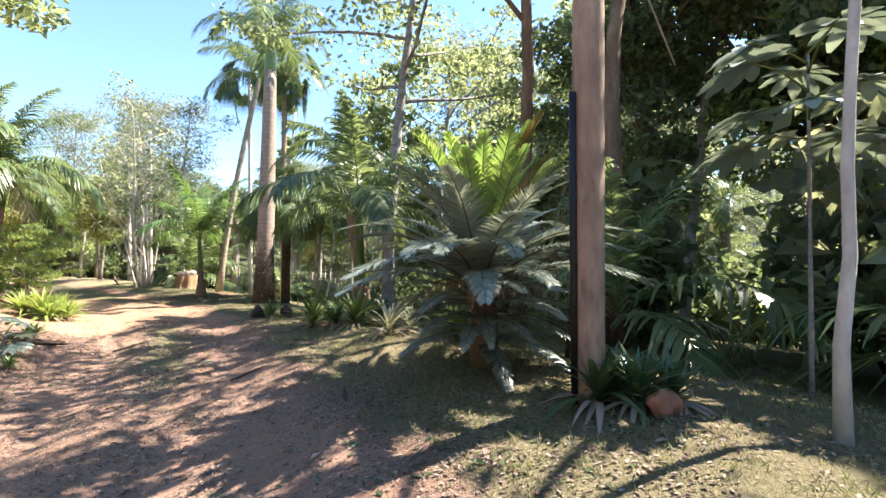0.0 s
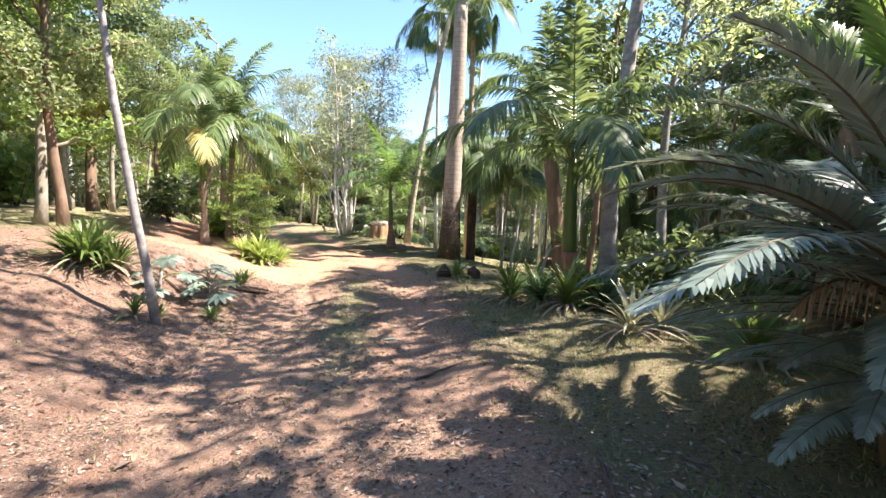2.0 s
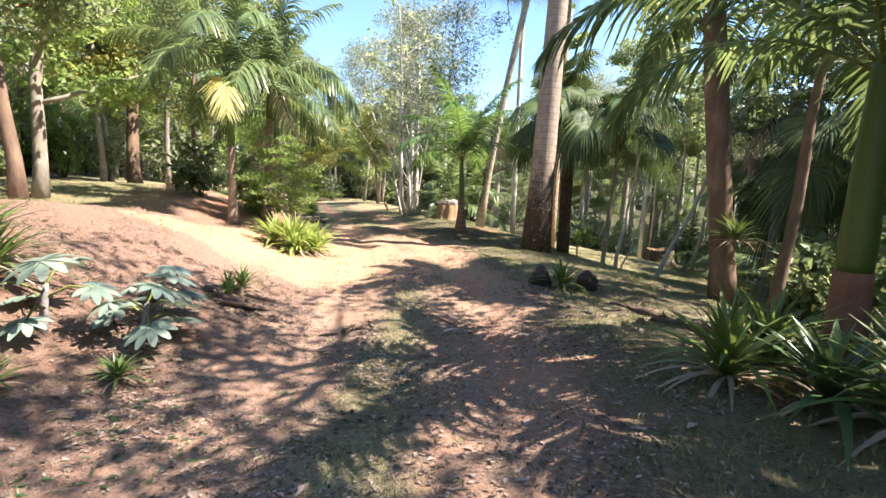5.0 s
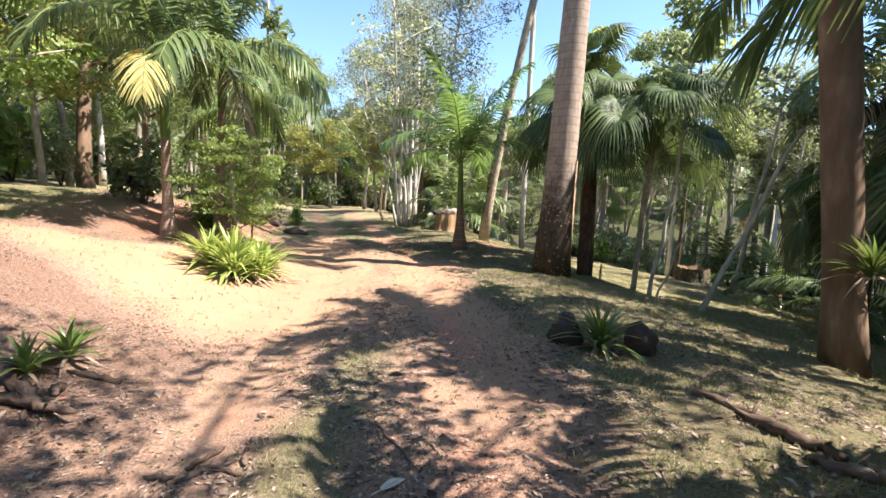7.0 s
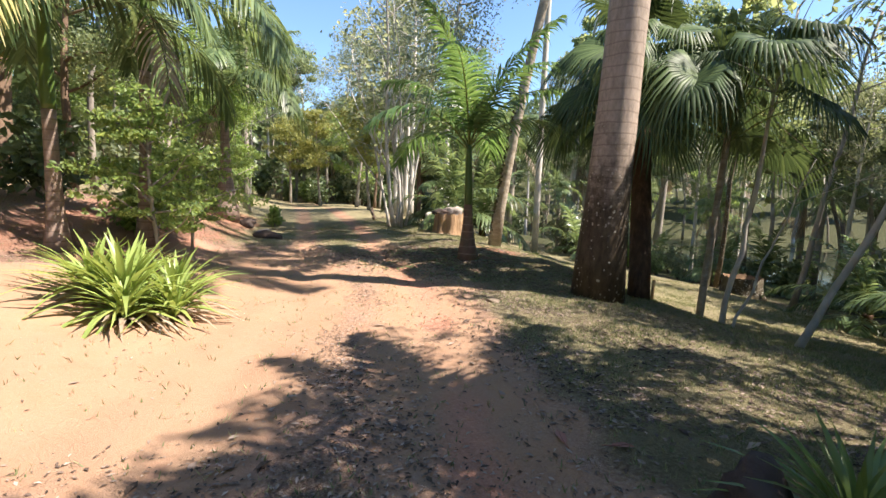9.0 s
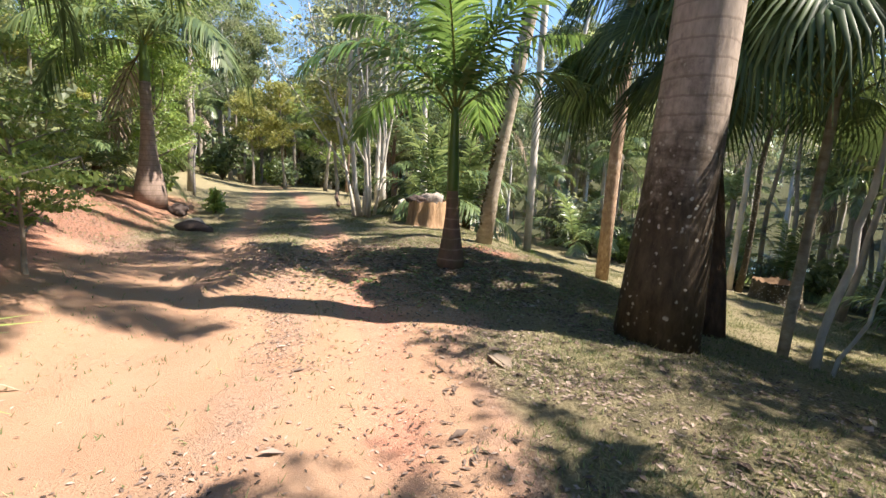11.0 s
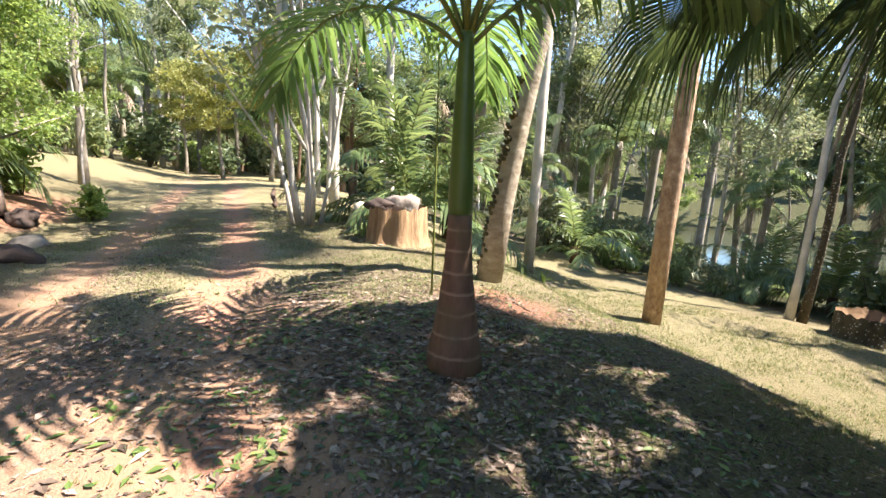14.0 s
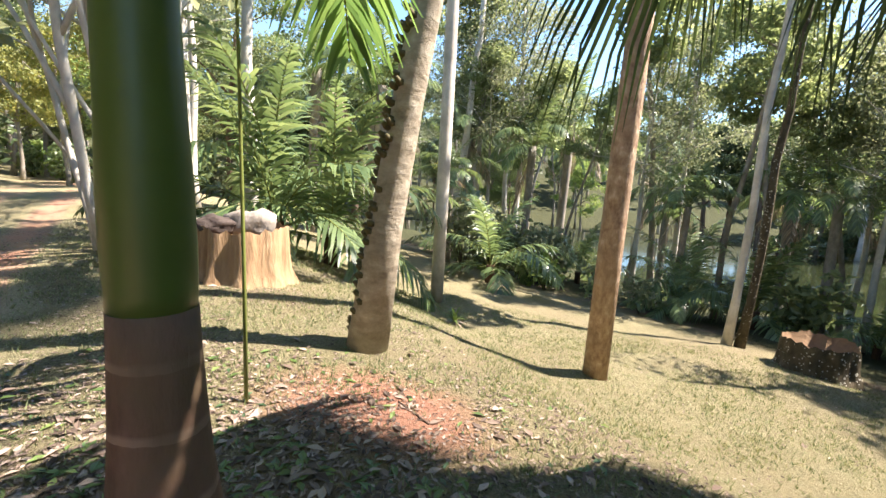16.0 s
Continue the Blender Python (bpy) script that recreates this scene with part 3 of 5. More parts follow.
def cover(x, y):
    """How far the ground is bare sand, turf and red earth, 0 to 1."""
    s, u = station(x, y)
    soft = lambda v, a, b: np.clip((v - a) / (b - a), 0, 1)
    wob = 0.35 * waves(x, y, 21, 3.0) + 0.2 * waves(x, y, 22, 1.1)
    lane = 1 - soft(np.abs(u + wob) - 1.35, 0, 0.7)
    strip = np.exp(-((u + 0.05 + 0.3 * wob) / 0.42) ** 2)
    sandy = soft(s - 0.55 * np.maximum(0, -u - 2), 20.3, 22.3) * (1 - soft(s, 28.5, 31)) * soft(u + wob - 2.0 * soft(s, 23, 25.5), -6.5, -5.2) * (1 - soft(u + wob, 0.2, 1.4))
    track = lane * (0.34 + 0.3 * soft(s, 18, 22)) * (1 - 0.55 * strip * soft(s, 15.5, 18)) * (1 - 0.35 * soft(s, 31, 36) * (1 - np.exp(-((np.abs(u) - 0.9) / 0.35) ** 2)))
    sand = np.maximum(sandy * (1.0 - 0.55 * strip), track)
    turf = soft(u + wob, 1.3, 2.2) * 0.85 + strip * lane * soft(s, 12, 16) * 0.62 + soft(s, 29, 34) * (1 - np.exp(-((np.abs(u) - 0.9) / 0.4) ** 2)) * 0.75
    turf = np.maximum(turf, soft(-u + wob, 6.0, 7.5) * 0.72)
    turf = turf * (1 - 0.75 * np.exp(-((x + 9.7) / 1.7) ** 2 - ((y - 17.0) / 1.4) ** 2)) * (1 - sandy) * (1 - soft(u + 2 * wob, 12, 14.5)) * (1 - soft(-u + 2 * wob, 13, 17))
    red = soft(s, 14, 19) * (np.exp(-((u - 0.85 + 0.3 * wob) / 0.3) ** 2) + 0.55 * np.exp(-((u + 0.95 + 0.3 * wob) / 0.25) ** 2)) * (0.5 + 0.4 * waves(x, y, 31, 2.4))
    bank = soft(s, 24, 27) * (1 - soft(s, 40, 44)) * soft(-u + 0.5 * wob, 2.4, 3.0) * (1 - soft(-u, 5.0, 6.0)) * 0.55
    spot = np.exp(-(((x + 9.6) / 0.9) ** 2 + ((y - 18.6) / 0.6) ** 2)) * 0.8
    return np.clip(sand, 0, 1), np.clip(turf, 0, 1), np.clip(np.maximum(np.maximum(red, bank), spot), 0, 1)


cs, ct, cr = cover(GX, GY)
ws, wu = station(GX, GY)
wob = 1.2 * waves(GX, GY, 41, 5.0)
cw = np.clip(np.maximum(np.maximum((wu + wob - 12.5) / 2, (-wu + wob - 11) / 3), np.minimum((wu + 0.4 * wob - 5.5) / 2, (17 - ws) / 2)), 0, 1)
attr = me.color_attributes.new("cover", "FLOAT_COLOR", "POINT")
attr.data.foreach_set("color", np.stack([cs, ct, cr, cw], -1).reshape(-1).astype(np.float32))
me.update()
tagged(new("ground", me), "sandy earth track and mown lawn on a gentle slope", "ground", kind="structure")

# pond in the hollow beyond the lawn
sh = Shape()
ring = [(-8 + 26 * math.cos(w), 44 + 15 * math.sin(w), -2.52) for w in (2 * math.pi * k / 40 for k in range(40))]
sh.add(ring + [(3 + 9 * math.cos(k * 0.4), 33 + 5 * math.sin(k * 0.4), -2.524) for k in range(16)], [tuple(range(40)), tuple(range(40, 56))])
tagged(new("water", sh.mesh("water", "water", smooth=False)), "still dark pond reflecting sky and trees", "pond", kind="structure")


def at(x, y, turn=0.0, scale=1.0, sink=0.0, lean=(0, 0)):
    return pose(x, y, z_at(x, y) - sink, lean[0], lean[1], turn) @ Matrix.Scale(scale, 4)


# ---- feather palms ----
R = random.Random(11)
FRONDS = {}


def frond_set(key, length, mats, bends=((74, 62), (52, 95), (24, 105)), **how):
    """Three shapes of one palm's leaf, from upright to hanging."""
    FRONDS[key] = [frond_mesh(key + "_frond", random.Random(40 + i + len(FRONDS) * 7), length, r, s, mats=mats, **how) for i, (r, s) in enumerate(bends)]


frond_set("young", 2.4, ("palm_leaf_fresh", "stem"), ((80, 45), (66, 80), (46, 100)), pairs=46, leaf=0.72, width=0.045, spread=62, droop=0.5, vee=8, plume=0.12)
frond_set("royal", 3.4, ("palm_leaf", "stem"), pairs=52, leaf=0.85, width=0.055, spread=58, droop=0.6, vee=6, plume=0.35)
frond_set("arching", 3.0, ("palm_leaf", "stem"), ((76, 70), (58, 105), (38, 110)), pairs=48, leaf=0.8, width=0.06, spread=58, droop=0.55, vee=8, plume=0.1)
frond_set("woods", 3.0, ("palm_leaf", "stem"), pairs=30, leaf=0.75, width=0.065, spread=55, droop=0.5, vee=10, plume=0.4)
YELLOW = frond_mesh("yellow_frond", random.Random(77), 2.2, 5, 80, 44, 0.75, 0.04, ("palm_leaf_yellow", "stem"), droop=0.5, vee=5)
DRY = frond_mesh("dry_frond", random.Random(78), 2.4, -35, 50, 34, 0.6, 0.035, ("palm_leaf_dry", "stem_dark"), droop=0.7, vee=-5, missing=0.2)


def feather_palm(name, m, label, key, stem_pts, stem_r, stem_mat, shaft=None, shaft_mat="shaft", fronds=14, seed=1, group="", dead=0, yellow=(), reach=1.0, n=14):
    """stem_pts, stem_r: the stem; shaft: (length, radius at foot, radius at top) of the green crownshaft."""
    rng = random.Random(seed)
    ob = empty(name, m, label, "palm", group)
    sh = Shape()
    tube(sh, stem_pts, stem_r, n, 0, rng, 0.015)
    part("trunk", sh.mesh(name + "_trunk", stem_mat), ob)
    top = Vector(stem_pts[-1])
    d = (top - Vector(stem_pts[-2])).normalized()
    if shaft:
        sh = Shape()
        L, r0, r1 = shaft
        tube(sh, [top + d * (L * u - 0.02) for u in (0, 0.05, 0.12, 0.22, 0.34, 0.46, 0.58, 0.7, 0.82, 0.92, 1.0)], [r0 * (1 + 0.06 * math.sin(3.14 * min(1, u * 3))) * (1 - u * u) + r1 * u * u for u in (0, 0.05, 0.12, 0.22, 0.34, 0.46, 0.58, 0.7, 0.82, 0.92, 1.0)], n, 0)
        part("crownshaft", sh.mesh(name + "_crownshaft", shaft_mat), ob, label="smooth green crownshaft")
        top = top + d * L
    for k in range(fronds):
        u = k / max(1, fronds - 1)
        kind = 0 if u < 0.3 else 1 if u < 0.7 else 2
        turn = k * 137.5 + rng.uniform(-14, 14)
        me = FRONDS[key][kind]
        part("frond", me, ob, Matrix.Translation(top - d * (0.05 + 0.1 * u)) @ pose(0, 0, 0, 0, rng.uniform(-9, 9), turn) @ Matrix.Scale(reach * rng.uniform(0.88, 1.1), 4))
    for k in range(dead):
        part("dry_frond", DRY, ob, Matrix.Translation(top - d * 0.2) @ pose(0, 0, 0, 0, rng.uniform(-10, 15), rng.uniform(0, 360)) @ Matrix.Scale(reach, 4), "dry brown hanging frond")
    for turn in yellow:
        part("yellow_frond", YELLOW, ob, Matrix.Translation(top - d * 0.15) @ pose(0, 0, 0, 0, 0, turn), "yellowing drooping frond")
    return ob


def straight(h, lean=(0, 0), steps=8, bow=0.0):
    return [(lean[0] * u + bow * u * (1 - u), lean[1] * u, h * u - (0.1 if u == 0 else 0)) for u in (i / steps for i in range(steps + 1))]


# young royal palm beside the lawn
feather_palm("young_royal_palm", at(-9.35, 16.79, 95), "young royal palm with swollen ringed base and green crownshaft", "young",
             straight(1.2, (0.0, 0.025), 10), [0.235, 0.215, 0.19, 0.17, 0.15, 0.134, 0.12, 0.108, 0.1, 0.094, 0.09], "young_ring", (1.3, 0.088, 0.05), fronds=12, seed=3, reach=1.22, n=28)
# tall royal palm with its epiphytes
feather_palm("royal_palm", at(-6.17, 15.5, lean=(0, 1.0)), "tall mature royal palm with lichen-spotted swollen trunk", "royal",
             straight(8.8, (0.15, 0), 12), [0.42, 0.38, 0.335, 0.315, 0.3, 0.29, 0.285, 0.275, 0.265, 0.255, 0.245, 0.23, 0.22], "royal_ring", (1.6, 0.21, 0.11), "shaft_light", fronds=15, seed=5, reach=0.92, n=24)
# pair of palms at the sandy bank
feather_palm("bank_palm", at(-12.4, 10.5), "palm with grey ringed trunk and a yellowing frond", "royal", straight(1.95), [0.2, 0.14, 0.115, 0.1, 0.095, 0.09, 0.088, 0.086, 0.084], "twin_ring", (1.7, 0.085, 0.055), "shaft", fronds=12, seed=7, group="palms on the bank", yellow=(-35,), reach=0.95)
feather_palm("bank_palm", at(-13.0, 11.9), "palm with brown ringed trunk on sandy bank", "royal", straight(2.9, (0.25, 0)), [0.18, 0.135, 0.11, 0.1, 0.092, 0.088, 0.086, 0.084, 0.082], "twin_ring", (1.2, 0.095, 0.06), fronds=12, seed=8, group="palms on the bank", dead=1, reach=0.95)
# bottle-shaped palm farther up the bank
feather_palm("bottle_palm", at(-19.9, 17.6), "palm with swollen grey bottle-shaped trunk", "royal", straight(3.4), [0.44, 0.41, 0.33, 0.25, 0.2, 0.17, 0.155, 0.145, 0.14], "twin_ring", (1.1, 0.13, 0.08), fronds=14, seed=9, dead=2, reach=1.2)
# arching palm over the right verge
feather_palm("verge_palm", at(-0.79, 7.95), "palm with green stem and long arching fronds", "arching", straight(0.75), [0.17, 0.15, 0.14, 0.135, 0.13, 0.13, 0.125, 0.12, 0.12], "husk", (1.5, 0.11, 0.065), "shaft", fronds=12, seed=12, reach=0.88)
# dark palm on the slope
feather_palm("slope_palm", at(-1.62, 12.44), "palm with dark fibrous trunk and drooping fronds", "arching", straight(4.6, (-0.55, -0.25)), [0.24, 0.2, 0.18, 0.18, 0.18, 0.18, 0.18, 0.17, 0.16], "trunk_brown", None, fronds=15, seed=15, reach=0.9)
# leaning palm with leaf stubs
lean_palm = feather_palm("leaning_palm", at(-10.12, 19.55), "leaning palm with pale trunk and leaf stubs", "royal", [(0.11 * u * 10.5 + 0.7 * u * u, 0.05 * u * 10.5, 10.5 * u - (0.15 if u == 0 else 0)) for u in (k / 10 for k in range(11))],
                         [0.19, 0.145, 0.13, 0.125, 0.125, 0.12, 0.12, 0.12, 0.115, 0.11, 0.11], "lean_bark", None, fronds=13, seed=16, n=16)
rng = random.Random(3)
boots = Shape()
for k in range(150):
    u = 0.01 + 0.45 * k / 150
    w = math.pi + rng.uniform(-1.25, 1.25)
    p = Vector((0.11 * u * 10.5 + 0.7 * u * u, 0.05 * u * 10.5, 10.5 * u))
    d = Vector((math.cos(w), math.sin(w), 0))
    tube(boots, [p + d * 0.105, p + d * 0.16 + Vector((0, 0, 0.01)), p + d * 0.185 + Vector((0, 0, 0.035))], [0.036, 0.03, 0.018], 5)
tagged(part("leaf_stub", boots.mesh("leaf_stubs", "boot"), lean_palm, label="dark stubs of old leaf stalks"), kind="stuff")

# ---- fan palms ----
FANS = [fan_mesh("fan_leaf", random.Random(60 + i), 1.35, r, s, 1.15, ("fan_leaf", "stem"), tilt=tl, hang=h) for i, (r, s, tl, h) in enumerate(((72, 30, 20, 0.5), (40, 55, 30, 0.8), (5, 60, 35, 1.1), (-30, 40, 30, 1.2)))]


TALL_FANS = [fan_mesh("fan_leaf", random.Random(70 + i), 1.9, r, s, 1.25, ("fan_leaf", "stem"), tilt=tl, hang=h) for i, (r, s, tl, h) in enumerate(((80, 20, 30, 0.9), (66, 30, 38, 1.2), (50, 38, 40, 1.3), (36, 40, 34, 1.3), (20, 34, 28, 1.2)))]


def fan_palm(m, label, stem_h, stem_r, stem_mat, leaves, seed, scale=1.0, lean=(0, 0), kinds=FANS):
    rng = random.Random(seed)
    ob = empty("fan_palm", m, label, "palm", "fan palms")
    sh = Shape()
    tube(sh, straight(stem_h, lean, 7), [stem_r * (1.2 - 0.3 * i / 7) for i in range(8)], 12, 0, rng, 0.08)
    part("trunk", sh.mesh("fan_trunk", stem_mat), ob)
    for k in range(leaves):
        u = k / (leaves - 1)
        part("fan_leaf", kinds[min(len(kinds) - 1, int(u * len(kinds)))], ob, Matrix.Translation((lean[0], lean[1], stem_h - 0.35 * u)) @ pose(0, 0, 0, rng.uniform(-16, 16), rng.uniform(-14, 14), k * 137.5 + rng.uniform(-20, 20)) @ Matrix.Scale(scale * rng.uniform(0.72, 1.12), 4))
    return ob


fan_palm(at(-5.7, 16.4), "fan palm with fibrous reddish trunk and drooping pleated leaves", 3.55, 0.16, "trunk_fibre", 26, 21, 0.94, (-0.45, 1.35), kinds=TALL_FANS)
fan_palm(at(-4.85, 17.55), "fan palm with thin pale trunk and dense hanging leaves", 3.5, 0.055, "lean_bark", 20, 26, 0.92, (0.15, 0.25), kinds=TALL_FANS)
fan_palm(at(-8.0, 21.9), "fan palm with flaking tan trunk and hanging leaves", 12.5, 0.125, "trunk_tan", 20, 22, 1.0, (0.15, 0.0))
fan_palm(at(-0.6, 18.6), "fan palm with dark leaves on slope", 3.4, 0.15, "trunk_fibre", 20, 23, 1.0)
fan_palm(at(-10.8, 24.2), "fan palm with dark hanging leaves beyond stump", 13.0, 0.1, "trunk_white", 16, 24, 1.0)
fan_palm(at(0.4, 15.6), "fan palm in shade of the wood", 3.6, 0.15, "trunk_fibre", 18, 25, 1.05)

# ---- cycad ----
CYC = [frond_mesh("cycad_frond", random.Random(90 + i), 1.72, r, s, 84, lf, 0.023, (mt, "stem_dark"), spread=64, droop=0.2, vee=v, bare=0.14, end_leaf=0.55, radius=0.016)
       for i, (r, s, v, lf, mt) in enumerate(((77, 30, 30, 0.38, "cycad_leaf_new"), (72, 60, 24, 0.32, "cycad_leaf"), (56, 78, 18, 0.32, "cycad_leaf"), (38, 62, 10, 0.3, "cycad_leaf"), (20, 48, 4, 0.26, "cycad_leaf"), (72, 26, 30, 0.32, "cycad_leaf_brown")))]
CYC_DRY = frond_mesh("dry_cycad_frond", random.Random(97), 0.7, 44, 105, 30, 0.2, 0.011, ("palm_leaf_dry", "stem_dark"), spread=55, droop=0.9, vee=-10)
cycad = empty("cycad", at(1.56, 3.15), "large cycad with arching blue-green fronds and upright new growth", "cycad")
sh = Shape()
tube(sh, [(0, 0, -0.1), (0, 0, 0.1), (0.02, 0, 0.3), (0.02, 0, 0.55), (0, 0, 0.72), (0, 0, 0.82)], [0.14, 0.13, 0.12, 0.13, 0.13, 0.07], 14, 0, random.Random(4), 0.16)
part("trunk", sh.mesh("cycad_trunk", "stem_dark"), cycad, label="short rough scaly trunk")
rng = random.Random(8)
for k in range(82):
    u = k / 81
    kind = 0 if u < 0.3 else 1 if u < 0.44 else 2 if u < 0.64 else 3 if u < 0.86 else 4
    if k in (5, 8, 13):
        kind = 5
    part("frond", CYC[kind], cycad, pose(0, 0, 0.8 - 0.14 * u, rng.uniform(-6, 6), rng.uniform(-9, 9), k * 137.5 + rng.uniform(-10, 10)) @ Matrix.Scale(rng.uniform(0.86, 1.04) * (0.95 if kind == 0 else 0.72 if kind == 4 else 1), 4))
for k, turn in enumerate((200, 236, 262, 285, 318)):
    part("dry_frond", CYC_DRY, cycad, pose(0, 0, 0.74, 0, -6 * (k % 2), turn) @ Matrix.Scale(1 - 0.12 * (k % 2), 4), "dry tan drooping frond")
for k in range(30):
    part("frond", CYC[4], cycad, pose(0, 0, 0.62 - 0.014 * k, rng.uniform(-8, 8), rng.uniform(-8, 14), k * 137.5 + 30) @ Matrix.Scale(rng.uniform(0.45, 0.68), 4))

# ---- post with its pipe ----
post = empty("utility_pole", at(2.26, 1.86), "weathered grey-brown round wooden pole", "pole")
sh = Shape()
tube(sh, straight(8.0, (0.12, 0), 16), [0.118 - 0.0012 * i for i in range(17)], 20, 0, random.Random(6), 0.02)
part("shaft", sh.mesh("pole_shaft", "post_wood"), post)
sh = Shape()
tube(sh, [(-0.11, -0.06, -0.05), (-0.104, -0.06, 1.2), (-0.096, -0.06, 2.2)], [0.026] * 3, 10)
part("pipe", sh.mesh("pole_pipe", "pipe"), post, label="black plastic cable pipe")
sh = Shape()
tube(sh, [(0.1, 0, 3.75), (0.7, 0.5, 3.1), (1.0, 0.75, 2.7)], [0.008] * 3, 5)
part("wire", sh.mesh("pole_wire", "wire"), post, label="thin pale stay wire")

# ---- rosettes ----
def strap_mesh(name, length, width, bend, mats):
    sh = Shape()
    blade(sh, (0.03, 0, 0), (1, 0, 0.0001), (0, 0, 1), length, width, bend, 5, 0, 0.16, 0.05, 0.3)
    return sh.mesh(name, *mats)


STRAPS = {}
for key, length, width, leaf in (("green", 0.75, 0.055, "brom_leaf"), ("sun", 0.8, 0.065, "brom_leaf_sun"), ("pale", 0.7, 0.06, "brom_leaf_pale"), ("dark", 0.66, 0.085, "brom_leaf_dark"), ("small", 0.42, 0.05, "brom_leaf")):
    STRAPS[key] = [strap_mesh("strap_" + key, length * (0.85 + 0.06 * k), width, 0.3 + 0.1 * k, (leaf,)) for k in range(5)]
    STRAPS[key].append(strap_mesh("dead_strap_" + key, length * 0.9, width * 0.8, 0.6, ("palm_leaf_dry",)))
LEAVES = {"green": 78, "sun": 80, "pale": 44, "dark": 48, "small": 34}
brom_count = 0


def rosette(kind, x, y, size, label, turn=0.0, up=0.0, group="bromeliads"):
    """A rosette of strap leaves; some of the lowest are dead."""
    global brom_count
    brom_count += 1
    rng = random.Random(300 + brom_count)
    ob = empty("bromeliad", at(x, y, turn, size, -up), label, "bromeliad", group)
    count = LEAVES[kind]
    for k in range(count):
        u = (k + 0.5) / count
        dead = u > 0.6 and rng.random() < 0.5
        rise = 86 - 52 * u + rng.uniform(-10, 10)
        part("dead_leaf" if dead else "leaf", STRAPS[kind][5 if dead else int(u * 5)], ob, pose(0, 0, 0.05 - 0.03 * u, rng.uniform(-12, 12), -rise * (0.5 if dead else 1), k * 137.5 + rng.uniform(-14, 14)) @ Matrix.Scale(rng.uniform(0.78, 1.12), 4))
    return ob


for x, y, size, turn, label in (
    (-9.85, 10.3, 1.2, 0, "large yellow-green bromeliad clump on sandy bank"), (-10.35, 10.2, 1.05, 20, "yellow-green bromeliad in the sandy clump"),
    (-9.9, 10.85, 1.0, 110, "yellow-green bromeliad with dry lower leaves"), (-9.5, 10.65, 0.9, 200, "sunlit bromeliad edge of a clump"),
    (-10.4, 10.65, 1.05, 70, "yellow-green bromeliad beside a larger clump"), (-9.6, 10.2, 0.8, 150, "bromeliad edge with pinkish dead leaves")):
    rosette("sun", x, y, size, label, turn)
rosette("green", -7.2, 4.4, 1.15, "bushy green bromeliad clump on earth bank")
rosette("green", -7.0, 4.7, 0.9, "green bromeliad in the bank clump", 15)
rosette("green", -7.5, 4.35, 0.95, "green bromeliad in the bank clump", 95)
rosette("green", -7.45, 4.7, 1.0, "green bromeliad with dead lower leaves on bank", 50)
rosette("small", -5.65, 4.1, 0.85, "small bromeliad at the foot of a slim tree")
rosette("small", -5.55, 4.35, 0.6, "small bromeliad among litter by slim tree", 40)
rosette("small", -7.1, 7.2, 0.9, "small green bromeliad beside dead wood")
rosette("small", -5.35, 5.0, 0.6, "little green plant on the road verge", 80)
rosette("pale", 0.25, 5.35, 0.85, "bromeliad with pale striped leaves on the verge")
rosette("pale", 0.55, 5.7, 0.75, "pale-leaved bromeliad near the cycad", 60)
for i, (x, y, s) in enumerate(((-1.5, 7.1, 0.95), (-1.0, 6.9, 0.9), (-0.6, 6.75, 1.0), (-0.15, 6.9, 0.9), (-1.25, 7.6, 0.9), (-0.4, 7.5, 1.0))):
    rosette("dark" if i % 2 else "green", x, y, s, "dark green strap-leaved bromeliad in a verge bed", i * 61, group="verge bed")
for i, (x, y, s) in enumerate(((2.3, 1.75, 0.75), (2.55, 1.7, 0.7), (2.8, 1.75, 0.6), (2.45, 2.0, 0.7))):
    rosette("dark", x, y, s, "glossy green bromeliad at the foot of the pole", i * 47, group="bed at the pole")
rosette("green", -3.78, 10.55, 0.78, "bromeliad between dark stones on lawn edge")
rosette("green", 1.25, 4.9, 0.9, "green bromeliad under the cycad", 30)
rosette("small", -10.05, 22.6, 0.7, "small tuft of grass-like leaves on lawn")
rosette("green", -1.55, 12.1, 0.7, "epiphytic bromeliad low on a palm trunk", 10, 1.0)

# ---- stumps, stones and dead wood ----
def stone_mesh(name, seed, size, mat, flat=0.7):
    rng = random.Random(seed)
    bm = bmesh.new()
    bmesh.ops.create_icosphere(bm, subdivisions=3, radius=1.0)
    off = Vector((rng.uniform(0, 50), rng.uniform(0, 50), 0))
    for v in bm.verts:
        k = 1 + 0.55 * noise.noise(v.co * 1.2 + off) + 0.2 * noise.noise(v.co * 2.9 + off) + 0.07 * noise.noise(v.co * 7 + off)
        v.co = Vector((v.co.x * size[0], v.co.y * size[1], v.co.z * size[2] * flat)) * k
    for f in bm.faces:
        f.smooth = True
    me = bpy.data.meshes.new(name)
    bm.to_mesh(me)
    bm.free()
    me.materials.append(M[mat])
    return me


def stone(x, y, seed, size, mat, label, up=0.0, turn=0.0):
    ob = new("rock", stone_mesh("rock", seed, size, mat))
    ob.matrix_basis = at(x, y, turn, 1.0, -up)
    return tagged(ob, label, "rock")


